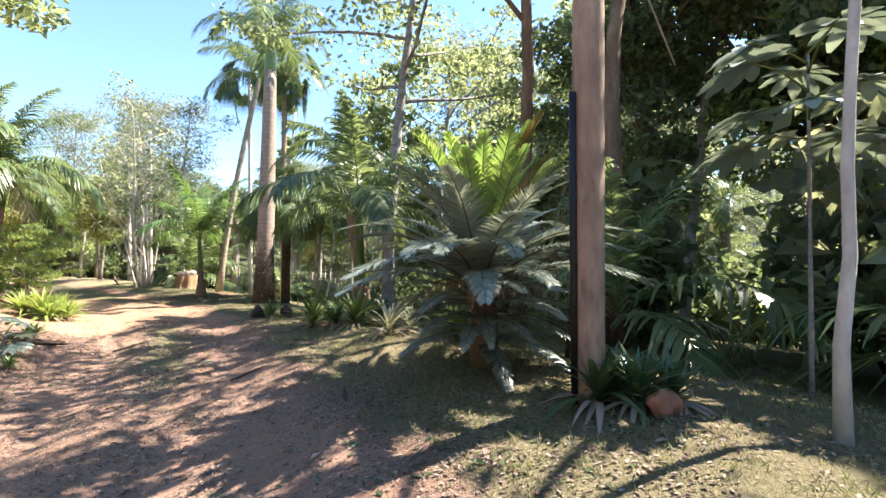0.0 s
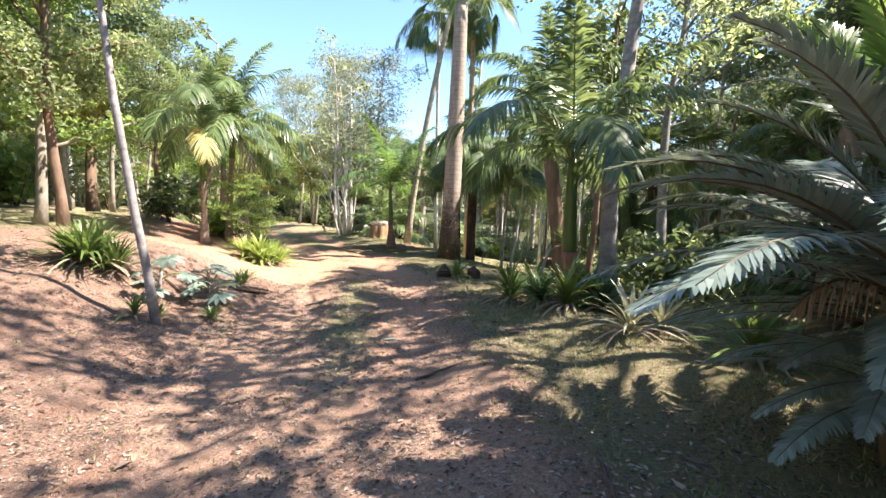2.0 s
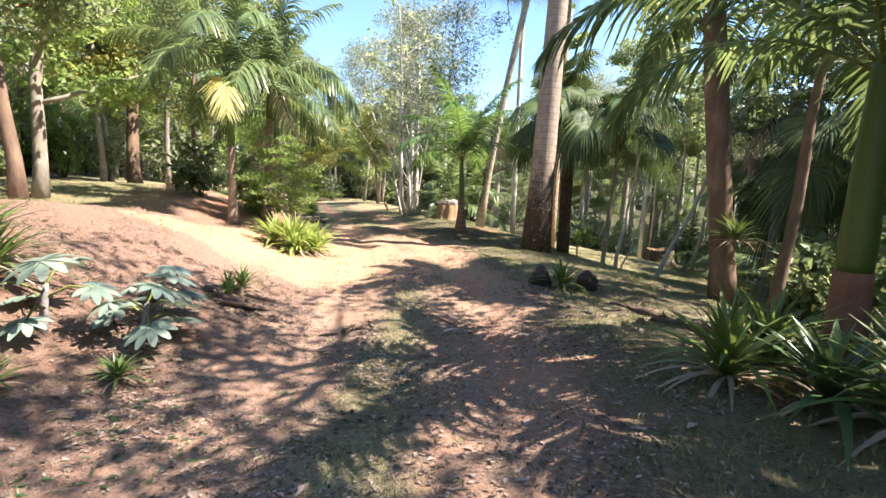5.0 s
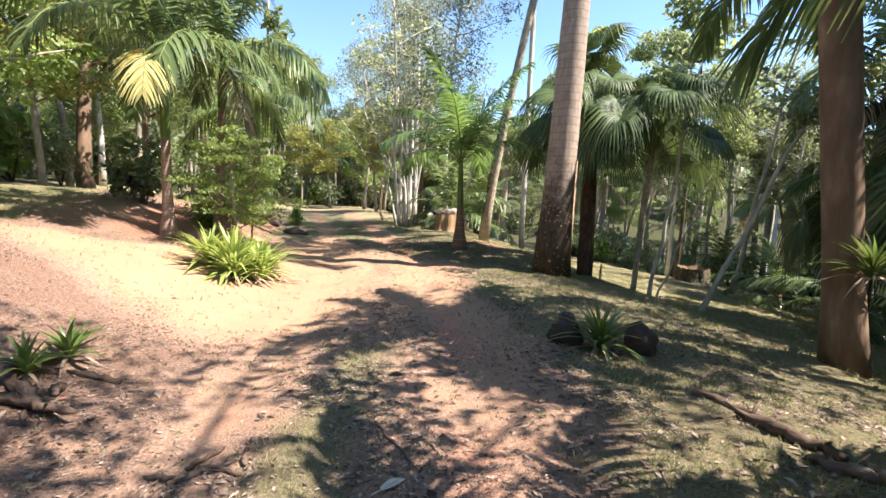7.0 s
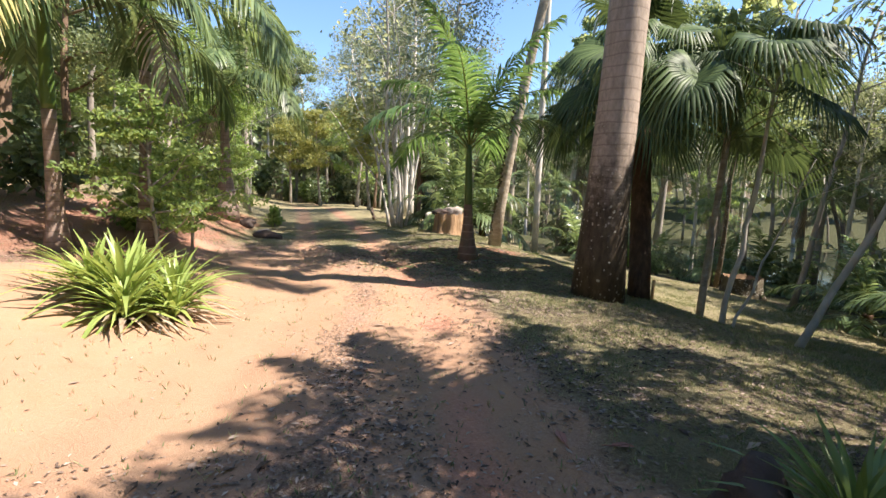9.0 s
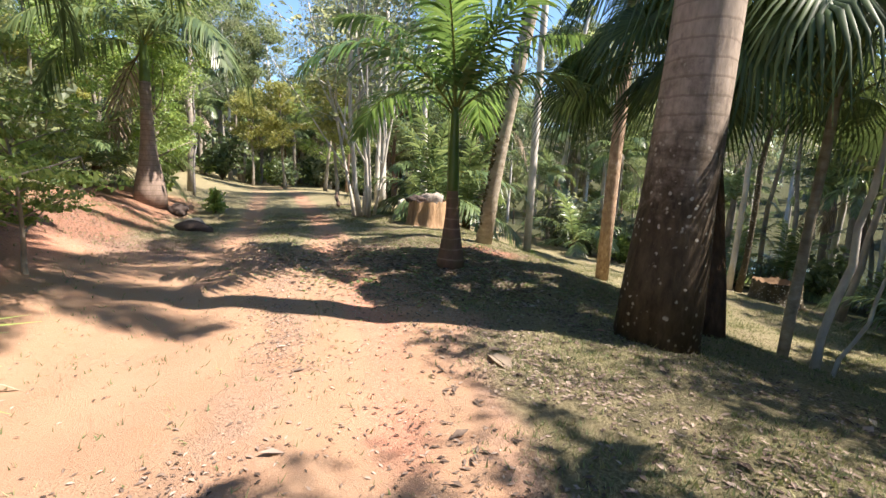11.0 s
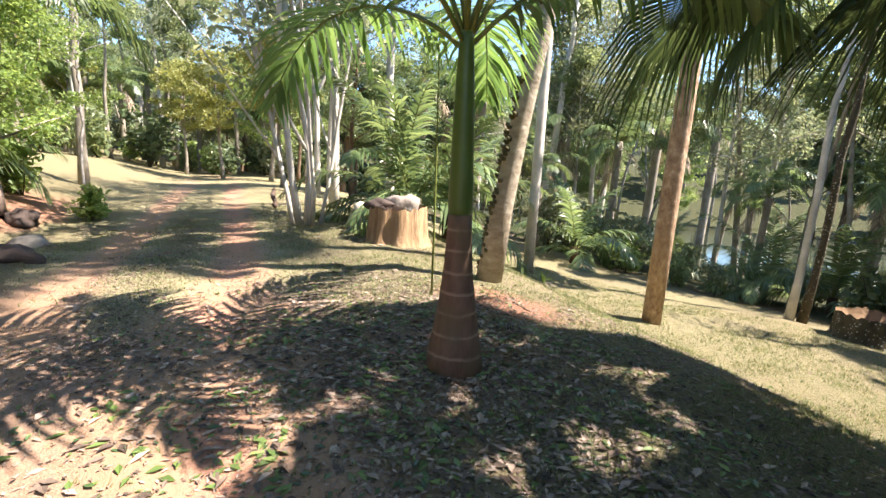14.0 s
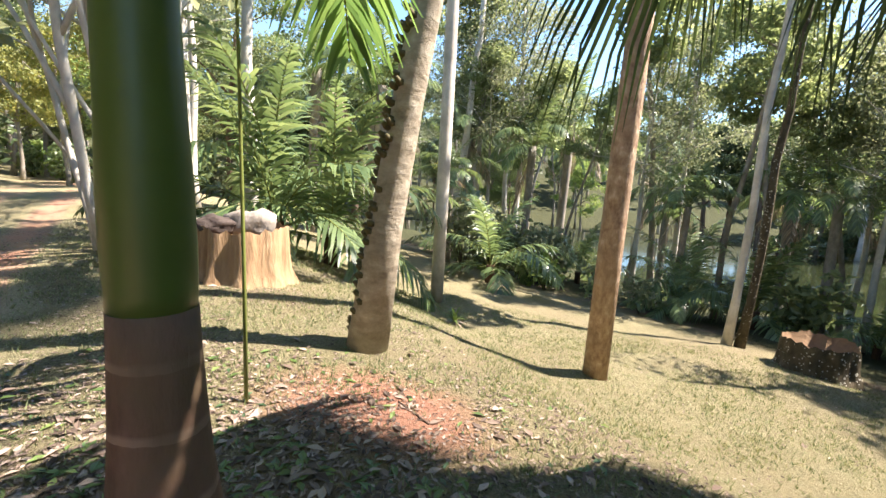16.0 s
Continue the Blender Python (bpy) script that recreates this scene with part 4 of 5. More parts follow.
def stump(x, y, r, h, label, seed, mat="stump_side"):
    rng = random.Random(seed)
    ob = empty("tree_stump", at(x, y), label, "stump", "stumps")
    sh = Shape()
    n = 48
    levels = ((-0.15, 1.18), (0.0, 1.12), (0.18, 1.02), (0.5, 0.98), (0.85, 0.97), (1.0, 0.95))
    rib = [1 + 0.05 * math.sin(k * 6.28 / n * 9 + seed) + rng.uniform(-0.045, 0.045) for k in range(n)]
    top = [rng.uniform(-0.03, 0.05) for _ in range(n)]
    vs = []
    for u, w in levels:
        for k in range(n):
            a = 6.28318 * k / n
            rr = r * w * (1 + (rib[k] - 1) * (1.4 - 0.5 * u))
            vs.append((rr * math.cos(a), rr * math.sin(a), h * u + (top[k] if u == 1 else 0)))
    fs = [(i * n + k, i * n + (k + 1) % n, (i + 1) * n + (k + 1) % n, (i + 1) * n + k) for i in range(len(levels) - 1) for k in range(n)]
    sh.add(vs, fs)
    part("bark", sh.mesh("stump_bark", mat), ob)
    sh = Shape()
    k0 = (len(levels) - 1) * n
    rim = [Vector(vs[k0 + k]) for k in range(n)]
    inner = [p * 0.8 - Vector((0, 0, 0.2 * h + 0.03)) for p in rim]
    sh.add(rim + inner, [(k, (k + 1) % n, n + (k + 1) % n, n + k) for k in range(n)] + [tuple(range(n, 2 * n))])
    part("cut_top", sh.mesh("stump_top", "stump_top"), ob, label="weathered hollow top")
    return ob


stump(-12.45, 20.9, 0.53, 0.64, "wide pale weathered tree stump on lawn", 3)
stone(-12.42, 20.98, 25, (0.27, 0.2, 0.27), "rock", "pale grey stone lying on a tree stump", 0.68)
stone(-12.72, 20.68, 6, (0.24, 0.2, 0.16), "rock_dark", "dark charred lump on a tree stump", 0.68)
stone(-13.5, 21.5, 7, (0.4, 0.26, 0.5), "rock_pale", "upright pale stone beside the stump", 0.2, 20)
stump(-4.25, 24.9, 0.55, 0.55, "old mossy stump near pond slope", 8, "trunk_mossy")
stone(-4.12, 10.5, 11, (0.165, 0.15, 0.25), "rock_dark", "dark stone at lawn edge", 0.1)
stone(-3.43, 10.7, 12, (0.15, 0.14, 0.25), "rock_dark", "dark stone beside a bromeliad", 0.1)
stone(-19.4, 18.1, 13, (0.3, 0.28, 0.3), "rock_dark", "round dark stone on track edge", 0.12)
stone(-16.35, 16.7, 14, (0.4, 0.22, 0.26), "rock_dark", "dark grey stone at the ditch", 0.03, 35)
stone(-17.4, 17.4, 15, (0.3, 0.2, 0.22), "rock", "low grey stone at the ditch", 0.03, 50)
ob = new("palm_husk", stone_mesh("palm_husk", 17, (0.13, 0.06, 0.15), "husk"))
ob.matrix_basis = at(2.66, 1.5, 30, 1, -0.06)
tagged(ob, "reddish-brown fallen palm husk on grass", "husk")


def dead_log(x0, y0, x1, y1, r, label, seed, name="log", up=0.0, stubs=0):
    rng = random.Random(seed)
    ob = new(name)
    sh = Shape()
    a, b = Vector((x0, y0, z_at(x0, y0) + r * 0.6)), Vector((x1, y1, z_at(x1, y1) + r * 0.6 + up))
    pts = [a.lerp(b, u / 9) + Vector((rng.gauss(0, 0.4), rng.gauss(0, 0.4), rng.gauss(0, 0.15))) * min(0.1, r) for u in range(10)]
    tube(sh, pts, [r * (1.1 - 0.04 * k) * rng.uniform(0.72, 1.2) * (0.45 if k in (0, 9) else 1) for k in range(10)], 11, 0, rng, 0.22)
    for _ in range(stubs):
        i = rng.randrange(1, 9)
        tube(sh, [pts[i], pts[i] + Vector((rng.uniform(-1, 1), rng.uniform(-1, 1), rng.uniform(0.1, 0.5))) * (r * 4)], [r * 0.35, r * 0.12], 5)
    bpy.data.objects.remove(ob)
    return tagged(new(name, sh.mesh(name, "wood_dead")), label, name)


dead_log(-2.85, 9.85, -2.3, 9.4, 0.034, "rotting dark log piece on grass verge", 5, stubs=5)
dead_log(-2.55, 9.45, -2.05, 9.1, 0.045, "rotting dark log piece on grass verge", 25, stubs=4)
dead_log(-2.25, 9.0, -1.9, 8.85, 0.04, "short rotten wood chunk on grass", 26, stubs=4)
dead_log(-1.85, 8.75, -1.5, 8.35, 0.06, "thick rotten log end with torn bark", 6, stubs=6)
dead_log(-8.6, 5.75, -6.2, 5.35, 0.035, "bare pale dead branch on bank", 7, "branch", stubs=4)
dead_log(-6.72, 7.02, -6.6, 6.95, 0.035, "short dead wood beside the track", 8)
dead_log(-6.65, 7.4, -6.95, 7.15, 0.03, "dark fallen bark pieces at track edge", 9, "branch")
dead_log(-7.2, 6.75, -6.35, 6.85, 0.055, "rotting dark log beside small bromeliads", 31, stubs=6)
dead_log(-6.75, 6.6, -6.2, 6.95, 0.035, "broken grey branch on rotting log", 32, "branch", 0.08, stubs=4)
dead_log(-6.95, 7.0, -6.3, 6.7, 0.025, "dry splintered branch on sand", 33, "branch", stubs=3)
rosette("small", -6.95, 6.9, 0.8, "dull green bromeliad lying against dead wood", 30)
for k, (x, y, turn) in enumerate(((-5.35, 7.0, 20), (-5.2, 7.15, 80), (-5.0, 7.2, 10), (-4.85, 7.3, 140), (-5.1, 7.0, 60))):
    w = radians(turn)
    dead_log(x, y, x + 0.22 * math.cos(w), y + 0.22 * math.sin(w), 0.018, "curled dark bark strip on the track", 40 + k, "bark_strip", stubs=3)
dead_log(-2.7, 9.35, -2.45, 9.6, 0.012, "thin pale stick beside rotten log", 46, "branch")
dead_log(-4.6, 8.1, -4.0, 7.8, 0.012, "thin dry twig on track", 12, "branch")
dead_log(-9.5, 18.75, -9.25, 18.62, 0.011, "short stick on red earth", 13, "branch")
dead_log(-1.5, 4.0, -1.2, 4.3, 0.012, "thin dry twig on track", 14, "branch")
dead_log(0.3, 2.6, 0.15, 3.1, 0.012, "thin dry twig at lawn edge", 15, "branch")
dead_log(-17.6, 22.9, -18.4, 23.6, 0.07, "leaning dead branch on lawn edge", 16, "branch", 0.5)


def large_leaf(x, y, turn, length, mat, label):
    """One big curled leaf lying on the ground."""
    sh = Shape()
    blade(sh, (0, 0, 0.012), (1, 0, 0.06), (0, 0, 1), length, length * 0.42, 0.05, 6, 0, 0.22, 0.1, 0.45)
    tube(sh, [(-0.06, 0, 0.012), (0.02, 0, 0.016), (length * 0.9, 0, 0.035)], [0.004, 0.003, 0.0015], 5)
    ob = new("fallen_leaf", sh.mesh("fallen_leaf", mat))
    ob.matrix_basis = at(x, y, turn)
    return tagged(ob, label, "leaf", "large fallen leaves")


large_leaf(-2.46, 5.04, 20, 0.2, "teal_leaf", "curled greyish-violet fallen leaf on the track")
large_leaf(-4.05, 7.55, 75, 0.15, "rock_pale", "pale dry fallen leaf on the track")
large_leaf(-2.9, 3.2, 60, 0.3, "litter", "long dry brown fallen leaf on the bank")
large_leaf(-7.25, 13.86, -40, 0.36, "palm_leaf_dry", "dry tan palm sheath on short grass")
large_leaf(-1.0, 5.3, 10, 0.2, "litter_red", "reddish fallen leaf on the verge")
large_leaf(-5.05, 10.66, 130, 0.14, "litter_red", "reddish fallen leaf in litter")
large_leaf(-4.8, 10.75, 30, 0.13, "litter_red", "reddish fallen leaf in litter")
large_leaf(-6.4, 6.6, 160, 0.22, "palm_leaf_dry", "dry tan fallen leaf beside dead wood")
sh = Shape()
tube(sh, [(0, 0, -0.1), (0.01, 0, 0.2), (0.02, 0, 0.42)], [0.035, 0.033, 0.03], 8)
ob = new("marker_stake", sh.mesh("marker_stake", "stake"))
ob.matrix_basis = at(-5.7, 17.75)
tagged(ob, "short pale wooden marker stake in lawn", "stake")
sh = Shape()
tube(sh, [(0, 0, -0.1), (-0.01, 0.0, 0.9), (-0.03, 0, 2.0), (-0.07, 0, 3.4)], [0.014, 0.012, 0.01, 0.006], 6)
ob = new("thin_sapling", sh.mesh("thin_sapling", "stem"))
ob.matrix_basis = at(-10.35, 18.3)
tagged(ob, "single thin green sapling stem on bare earth", "sapling")

# ---- slender trees by the track ----
def slim_tree(x, y, top, r, mat, label, crown=None, seed=1, tall=7.0, sway=0.03, leaves=160, size=0.1, mat_leaf="tree_leaf", name="slim_tree", boughs=()):
    """top: sideways drift over the whole height."""
    rng = random.Random(seed)
    ob = empty(name, at(x, y), label, "tree", "slender trees")
    wood, leaf = Shape(), Shape()
    steps = 12
    pts = [Vector((top[0] * u + rng.gauss(0, sway), top[1] * u + rng.gauss(0, sway), tall * u - (0.15 if u == 0 else 0))) for u in (i / steps for i in range(steps + 1))]
    tube(wood, pts, [r * (1.25 if i == 0 else 1) * (1 - 0.6 * i / steps) for i in range(steps + 1)], 10, 0, rng, 0.08)
    for k in range(7):
        p = pts[steps - k // 2 - (1 if k else 0)]
        w = rng.uniform(0, 6.28)
        limb = wander(rng, p, (math.cos(w), math.sin(w), 0.6), rng.uniform(0.8, 1.8), 4, 0.15)
        tube(wood, limb, [r * 0.35, r * 0.28, r * 0.2, r * 0.12, 0.004], 5)
        for j in (2, 3, 4):
            leaf_cloud(leaf, rng, limb[j], (0.45, 0.45, 0.3), leaves // 21, size)
    for up, away, length in boughs:
        p = pts[int(up * steps)]
        limb = wander(rng, p, (math.cos(radians(away)), math.sin(radians(away)), 0.25), length, 5, 0.12, -0.05)
        tube(wood, limb, [r * 0.4, r * 0.33, r * 0.26, r * 0.2, r * 0.12, 0.004], 5)
        for j in (2, 3, 4, 5):
            leaf_cloud(leaf, rng, limb[j], (0.5, 0.5, 0.35), 70, size)
    part("trunk", wood.mesh("slim_trunk", mat), ob)
    part("crown", leaf.mesh("slim_crown", mat_leaf, smooth=False), ob)
    return ob


slim_tree(-5.42, 4.22, (-0.55, -0.75), 0.054, "trunk_slim", "slim pale-barked tree leaning over the bank", seed=2, tall=8.5, leaves=900, boughs=((0.6, 60, 1.6), (0.66, 20, 1.5), (0.75, 120, 1.6)))
slim_tree(2.62, 3.7, (0.25, 0.2), 0.1, "trunk_mossy", "lichen-spotted thin trunk behind the pole", seed=27, tall=8.0, leaves=300, size=0.16, sway=0.02)
slim_tree(-4.5, 17.6, (0.6, 0.5), 0.05, "trunk_white", "slender pale trunk leaning on lawn slope", seed=3, tall=5.5, leaves=120)
slim_tree(-4.35, 17.55, (0.9, 0.3), 0.025, "trunk_white", "thin pale sapling beside a slender trunk", seed=4, tall=3.0, leaves=60)
slim_tree(-3.4, 17.55, (2.2, 0.6), 0.06, "trunk_white", "slender pale trunk leaning far over", seed=5, tall=6.0, leaves=200)
slim_tree(3.56, 1.3, (0.75, 0.4), 0.042, "trunk_white", "slim whitish leaning trunk beside the lawn", seed=6, tall=6.5, leaves=400, sway=0.012)
slim_tree(-13.2, 34.2, (1.2, 0.4), 0.17, "trunk_white", "tall straight pale trunk near the pond", seed=7, tall=15, leaves=500, size=0.3)
slim_tree(-5.26, 26.0, (0.3, 0.1), 0.085, "trunk_white", "pale trunk of a pair near pond slope", seed=8, tall=11, leaves=400, size=0.22)
slim_tree(-4.98, 26.1, (0.4, 0.1), 0.085, "trunk_mossy", "mossy trunk of a pair near pond slope", seed=9, tall=11, leaves=400, size=0.22)
slim_tree(-24.9, 21.9, (0.1, 0.1), 0.05, "trunk_slim", "thin grey sapling beside the far track", seed=10, tall=5.0, leaves=160)
slim_tree(-26.3, 22.6, (0.1, 0.1), 0.16, "trunk_grey", "straight grey trunk beside the far track", seed=11, tall=12, leaves=300, size=0.25)
slim_tree(-2.95, 24.5, (1.0, 0.2), 0.08, "trunk_grey", "thin grey trunk leaning by the stump", seed=12, tall=8, leaves=200)
slim_tree(-0.95, 12.0, (0.4, 0.3), 0.09, "trunk_brown", "thin dark trunk in the slope shade", seed=13, tall=7, leaves=600, size=0.16, mat_leaf="tree_leaf_dark")

# multi-stemmed white tree
rng = random.Random(51)
ob = empty("multi_stem_tree", at(-15.1, 21.4), "multi-stemmed tree with whitish bark on lawn", "tree")
wood, leaf = Shape(), Shape()
for k in range(6):
    w = k * 2.4
    far = 0.1 + 0.06 * k
    out = 0.06 + 0.045 * k
    pts = wander(rng, (math.cos(w) * far, math.sin(w) * far, -0.1), (math.cos(w) * out, math.sin(w) * out, 1), rng.uniform(6.5, 10), 9, 0.05)
    r = rng.uniform(0.045, 0.08)
    tube(wood, pts, [r * (1.3 if i == 0 else 1 - 0.08 * i) for i in range(10)], 9, 0, rng, 0.08)
    for at_node in (2, 3, 4):
        v = rng.uniform(0, 6.28)
        fork = wander(rng, pts[at_node], (0.55 * math.cos(v), 0.55 * math.sin(v), 1), rng.uniform(2.5, 4.5), 6, 0.07, 0.04)
        tube(wood, fork, [r * 0.55 * (1 - 0.12 * i) for i in range(7)], 7, 0, rng, 0.06)
        for q in fork[4:]:
            leaf_cloud(leaf, rng, q, (0.7, 0.7, 0.25), 11, 0.13, up=1.2)
    for j in (4, 5, 6, 7, 8, 9):
        limb = wander(rng, pts[j], (rng.gauss(0, 1), rng.gauss(0, 1), 0.7), rng.uniform(1, 2.4), 4, 0.15)
        tube(wood, limb, [r * 0.4, r * 0.3, r * 0.2, r * 0.15, 0.006], 5)
        for q in limb[2:]:
            leaf_cloud(leaf, rng, q, (0.7, 0.7, 0.3), 13, 0.13, up=1.2)
part("trunk", wood.mesh("multi_trunk", "trunk_white"), ob)
part("crown", leaf.mesh("multi_crown", "tree_leaf_grey", smooth=False), ob)

# lobed large-leaved plants
def lobed_leaf(sh, base, way, up, size, lobes=9, slot=0):
    way, up = Vector(way).normalized(), Vector(up).normalized()
    side = way.cross(up).normalized()
    for k in range(lobes):
        w = radians(-150 + 300 * (k + 0.5) / lobes)
        d = way * math.cos(w) + side * math.sin(w)
        blade(sh, base, d, up, size * (0.75 + 0.25 * math.cos(w * 0.6)), size * 0.34, 0.22, 4, slot, 0.08, 0.25, 0.6)


def lobed_plant(m, label, stem_h, leaves, size, seed, mat, low=0.0, name="cecropia", stem_mat="trunk_slim"):
    rng = random.Random(seed)
    ob = empty(name, m, label, "plant", "large-leaved plants")
    sh = Shape()
    tube(sh, straight(stem_h, (0.05, 0.03), 6), [(0.016 if stem_h > 1 else 0.03) * (1.3 - 0.1 * i) for i in range(7)], 8, 0, rng, 0.05)
    part("stem", sh.mesh("lobed_stem", stem_mat), ob)
    for k in range(leaves):
        sh = Shape()
        u = k / max(1, leaves - 1)
        w = k * 2.4 + rng.uniform(-0.3, 0.3)
        start = Vector((0.04, 0.02, stem_h * (low + (1 - low) * (1 - 0.5 * u))))
        end = start + Vector((math.cos(w), math.sin(w), 0.75 - 0.9 * u)) * (size * 1.3 * rng.uniform(0.7, 1.1))
        tube(sh, [start, start.lerp(end, 0.5) + Vector((0, 0, 0.06)), end], [0.011, 0.009, 0.007], 5, 1)
        lobed_leaf(sh, end, (math.cos(w), math.sin(w), -0.25), (rng.gauss(0, 0.2), rng.gauss(0, 0.2), 1), size * rng.uniform(0.75, 1.1))
        part("leaf", sh.mesh("lobed_leaf", mat, "stem"), ob)
    return ob


lobed_plant(at(4.25, 2.45), "tall young tree with large lobed grey-green leaves", 2.9, 11, 0.42, 5, "teal_leaf", 0.45)
lobed_plant(at(-5.95, 5.45), "low plant with blue-green lobed leaves on bank", 0.35, 7, 0.26, 6, "teal_leaf", name="lobed_plant")
lobed_plant(at(-6.3, 4.85), "low plant with blue-green lobed leaves on bank", 0.4, 6, 0.26, 7, "teal_leaf", name="lobed_plant")
lobed_plant(at(-6.6, 5.9), "small plant with blue-green lobed leaves", 0.3, 5, 0.22, 8, "teal_leaf", name="lobed_plant")

# ---- woodland ----
KINDS = [
    broadleaf(101, "broadleaf_tree", "broadleaf tree with dense mid-green crown", "tree", 10, 0.14, 0.32, 3.2, 13, "tree_leaf", 0.082, "trunk_brown", 1400, clump=1.0, group="woodland"),
    broadleaf(102, "broadleaf_tree", "broadleaf tree with dark glossy crown", "tree", 11, 0.24, 0.3, 3.6, 14, "tree_leaf_dark", 0.125, "trunk_brown", 1299, clump=1.1, group="woodland"),
    broadleaf(103, "broadleaf_tree", "tall pale-trunked tree with airy crown", "tree", 13, 0.15, 0.5, 2.6, 12, "tree_leaf_grey", 0.078, "trunk_white", 640, clump=1.15, flat=0.6, group="woodland"),
    broadleaf(104, "broadleaf_tree", "broadleaf tree with sunny bright green crown", "tree", 8, 0.14, 0.25, 2.8, 12, "tree_leaf_bright", 0.1, "trunk_grey", 700, clump=0.9, group="woodland"),
    broadleaf(105, "broadleaf_tree", "slender tree with yellowish green crown", "tree", 7, 0.11, 0.4, 2.2, 11, "tree_leaf_yellow", 0.101, "trunk_grey", 600, clump=0.8, flat=0.4, group="woodland"),
    broadleaf(106, "broadleaf_tree", "slim tall grey tree with small high crown", "tree", 14, 0.13, 0.62, 2.0, 9, "tree_leaf", 0.119, "trunk_grey", 696, clump=0.8, group="woodland"),
]
KINDS.append(broadleaf(107, "canopy_tree", "spreading grey-trunked tree with layered open canopy", "tree", 10.5, 0.15, 0.5, 4.0, 13, "tree_leaf", 0.1, "trunk_slim", 368, clump=0.85, flat=0.4, group="woodland"))
KINDS.append(broadleaf(108, "shade_tree", "tall reddish-trunked tree with thin high canopy", "tree", 13, 0.17, 0.5, 3.6, 12, "tree_leaf", 0.12, "trunk_brown", 84, clump=1.0, flat=0.5, group="woodland"))
WOODS_PALM = feather_palm("woodland_palm", Matrix.Identity(4), "woodland palm with drooping feathery crown", "woods", straight(5.5, (0.2, 0.1)), [0.17] * 9, "trunk_grey", None, fronds=13, seed=31, group="woodland palms", dead=2, n=8)
WOODS_LOW = feather_palm("woodland_palm", Matrix.Identity(4), "low stemless palm with upright fronds", "woods", straight(0.6), [0.14] * 9, "trunk_fibre", None, fronds=12, seed=32, group="woodland palms", n=8)
used = set()


def plant(kind, x, y, size=1.0, turn=0.0):
    proto = kind if not isinstance(kind, int) else KINDS[kind]
    m = at(x, y, turn, size, 0.05)
    if proto.name in used:
        return copy_thing(proto, m)
    used.add(proto.name)
    proto.matrix_basis = m
    return proto


# trees in known spots, but kind 6 at y 13.2, 17.2 placed for shade
for kind, x, y, size, turn in (
    (0, -11.0, 6.0, 0.8, 0), (3, -15.0, 7.4, 1.1, 40), (3, -11.6, 4.4, 0.95, 200), (0, -17.3, 12.3, 0.9, 90), (1, -21.0, 12.0, 1.0, 130), (2, -29.7, 15.6, 1.0, 10),
    (2, -14.2, 23.2, 0.85, 30), (2, -17.0, 24.6, 0.9, 100), (2, -19.5, 27.5, 0.95, 200), (2, -21.5, 29.0, 0.9, 310), (4, -24.5, 30.0, 1.0, 20), (3, -29.5, 34.0, 0.9, 70), (4, -33.0, 33.5, 1.1, 0),
    (6, -0.22, 8.05, 1.0, 0), (6, 0.7, 13.2, 0.95, 40), (5, 6.4, 9.4, 1.0, 100), (6, 9.6, 7.2, 1.05, 210), (1, 13.0, 6.0, 1.2, 20), (1, 12.5, 9.8, 1.2, 200), (0, 15.0, 3.0, 1.2, 100), (0, 10.5, 3.0, 1.1, 300), (3, 10.0, 7.5, 1.0, 70), (1, 11, -0.5, 1.1, 0), (6, -0.2, 17.2, 0.75, 60), (5, 5.0, 20.0, 1.0, 60), (5, 2.2, 22.0, 1.0, 0), (5, 7.5, 14.5, 1.0, 60), (5, 5.5, 24, 1.0, 0),
    (2, -42.0, 45.0, 1.4, 0), (0, -46.5, 47.5, 1.5, 80), (2, -50.0, 46.0, 1.5, 160), (0, -38.5, 44.0, 1.4, 220), (2, -36.0, 41.0, 1.3, 300), (5, -48.0, 40.5, 1.3, 30), (0, -33.0, 40.0, 1.3, 120),
     (3, -21.8, 18.5, 0.6, 50), (3, -24.5, 20.0, 0.6, 80),
    
):
    plant(kind, x, y, size, turn)
# kind 7 added to dapple track and verge; the one at x 7.2 stays unseen
for kind, x, y, size, turn in ((7, 3.7, 5.6, 1.0, 25), (7, 2.4, 7.5, 0.95, 250), (7, 7.2, 3.2, 1.0, 140), (1, 6.4, 10.8, 0.9, 250), (1, 9.0, 8.4, 1.1, 80)):
    plant(kind, x, y, size, turn)
KINDS.append(broadleaf(109, "feathery_tree", "small bright green tree with layered feathery foliage", "tree", 3.4, 0.05, 0.28, 1.5, 14, "tree_leaf_bright", 0.06, "trunk_grey", 300, clump=0.45, flat=0.25, group="woodland"))
for x, y, turn in ((-11.4, 11.4, 0), (-12.6, 12.5, 120), (-22.6, 17.9, 200)):
    plant(8, x, y, 0.8, turn)
for x, y, size in ( (-14.9, 30.5, 1.0), (-9.0, 40.0, 1.3), (-6.0, 46.0, 1.4), (-12.5, 31.5, 0.6), (-16.5, 34.0, 1.1), (5.6, 12.5, 1.0), (-18, 31.5, 1.1)):
    plant(WOODS_PALM, x, y, size, x * 77)
for x, y, size in ((-13.2, 22.6, 1.05), (-13.9, 23.4, 1.1), (-12.6, 23.4, 0.95), (-10.5, 28.5, 0.9), (-21.0, 16.4, 0.8), (-22.6, 17.4, 0.9), (6.0, 2.0, 0.8), (3.6, 5.2, 0.9), (-0.4, 20.5, 0.9), (-1.8, 22.0, 0.7)):
    plant(WOODS_LOW, x, y, size, x * 91)
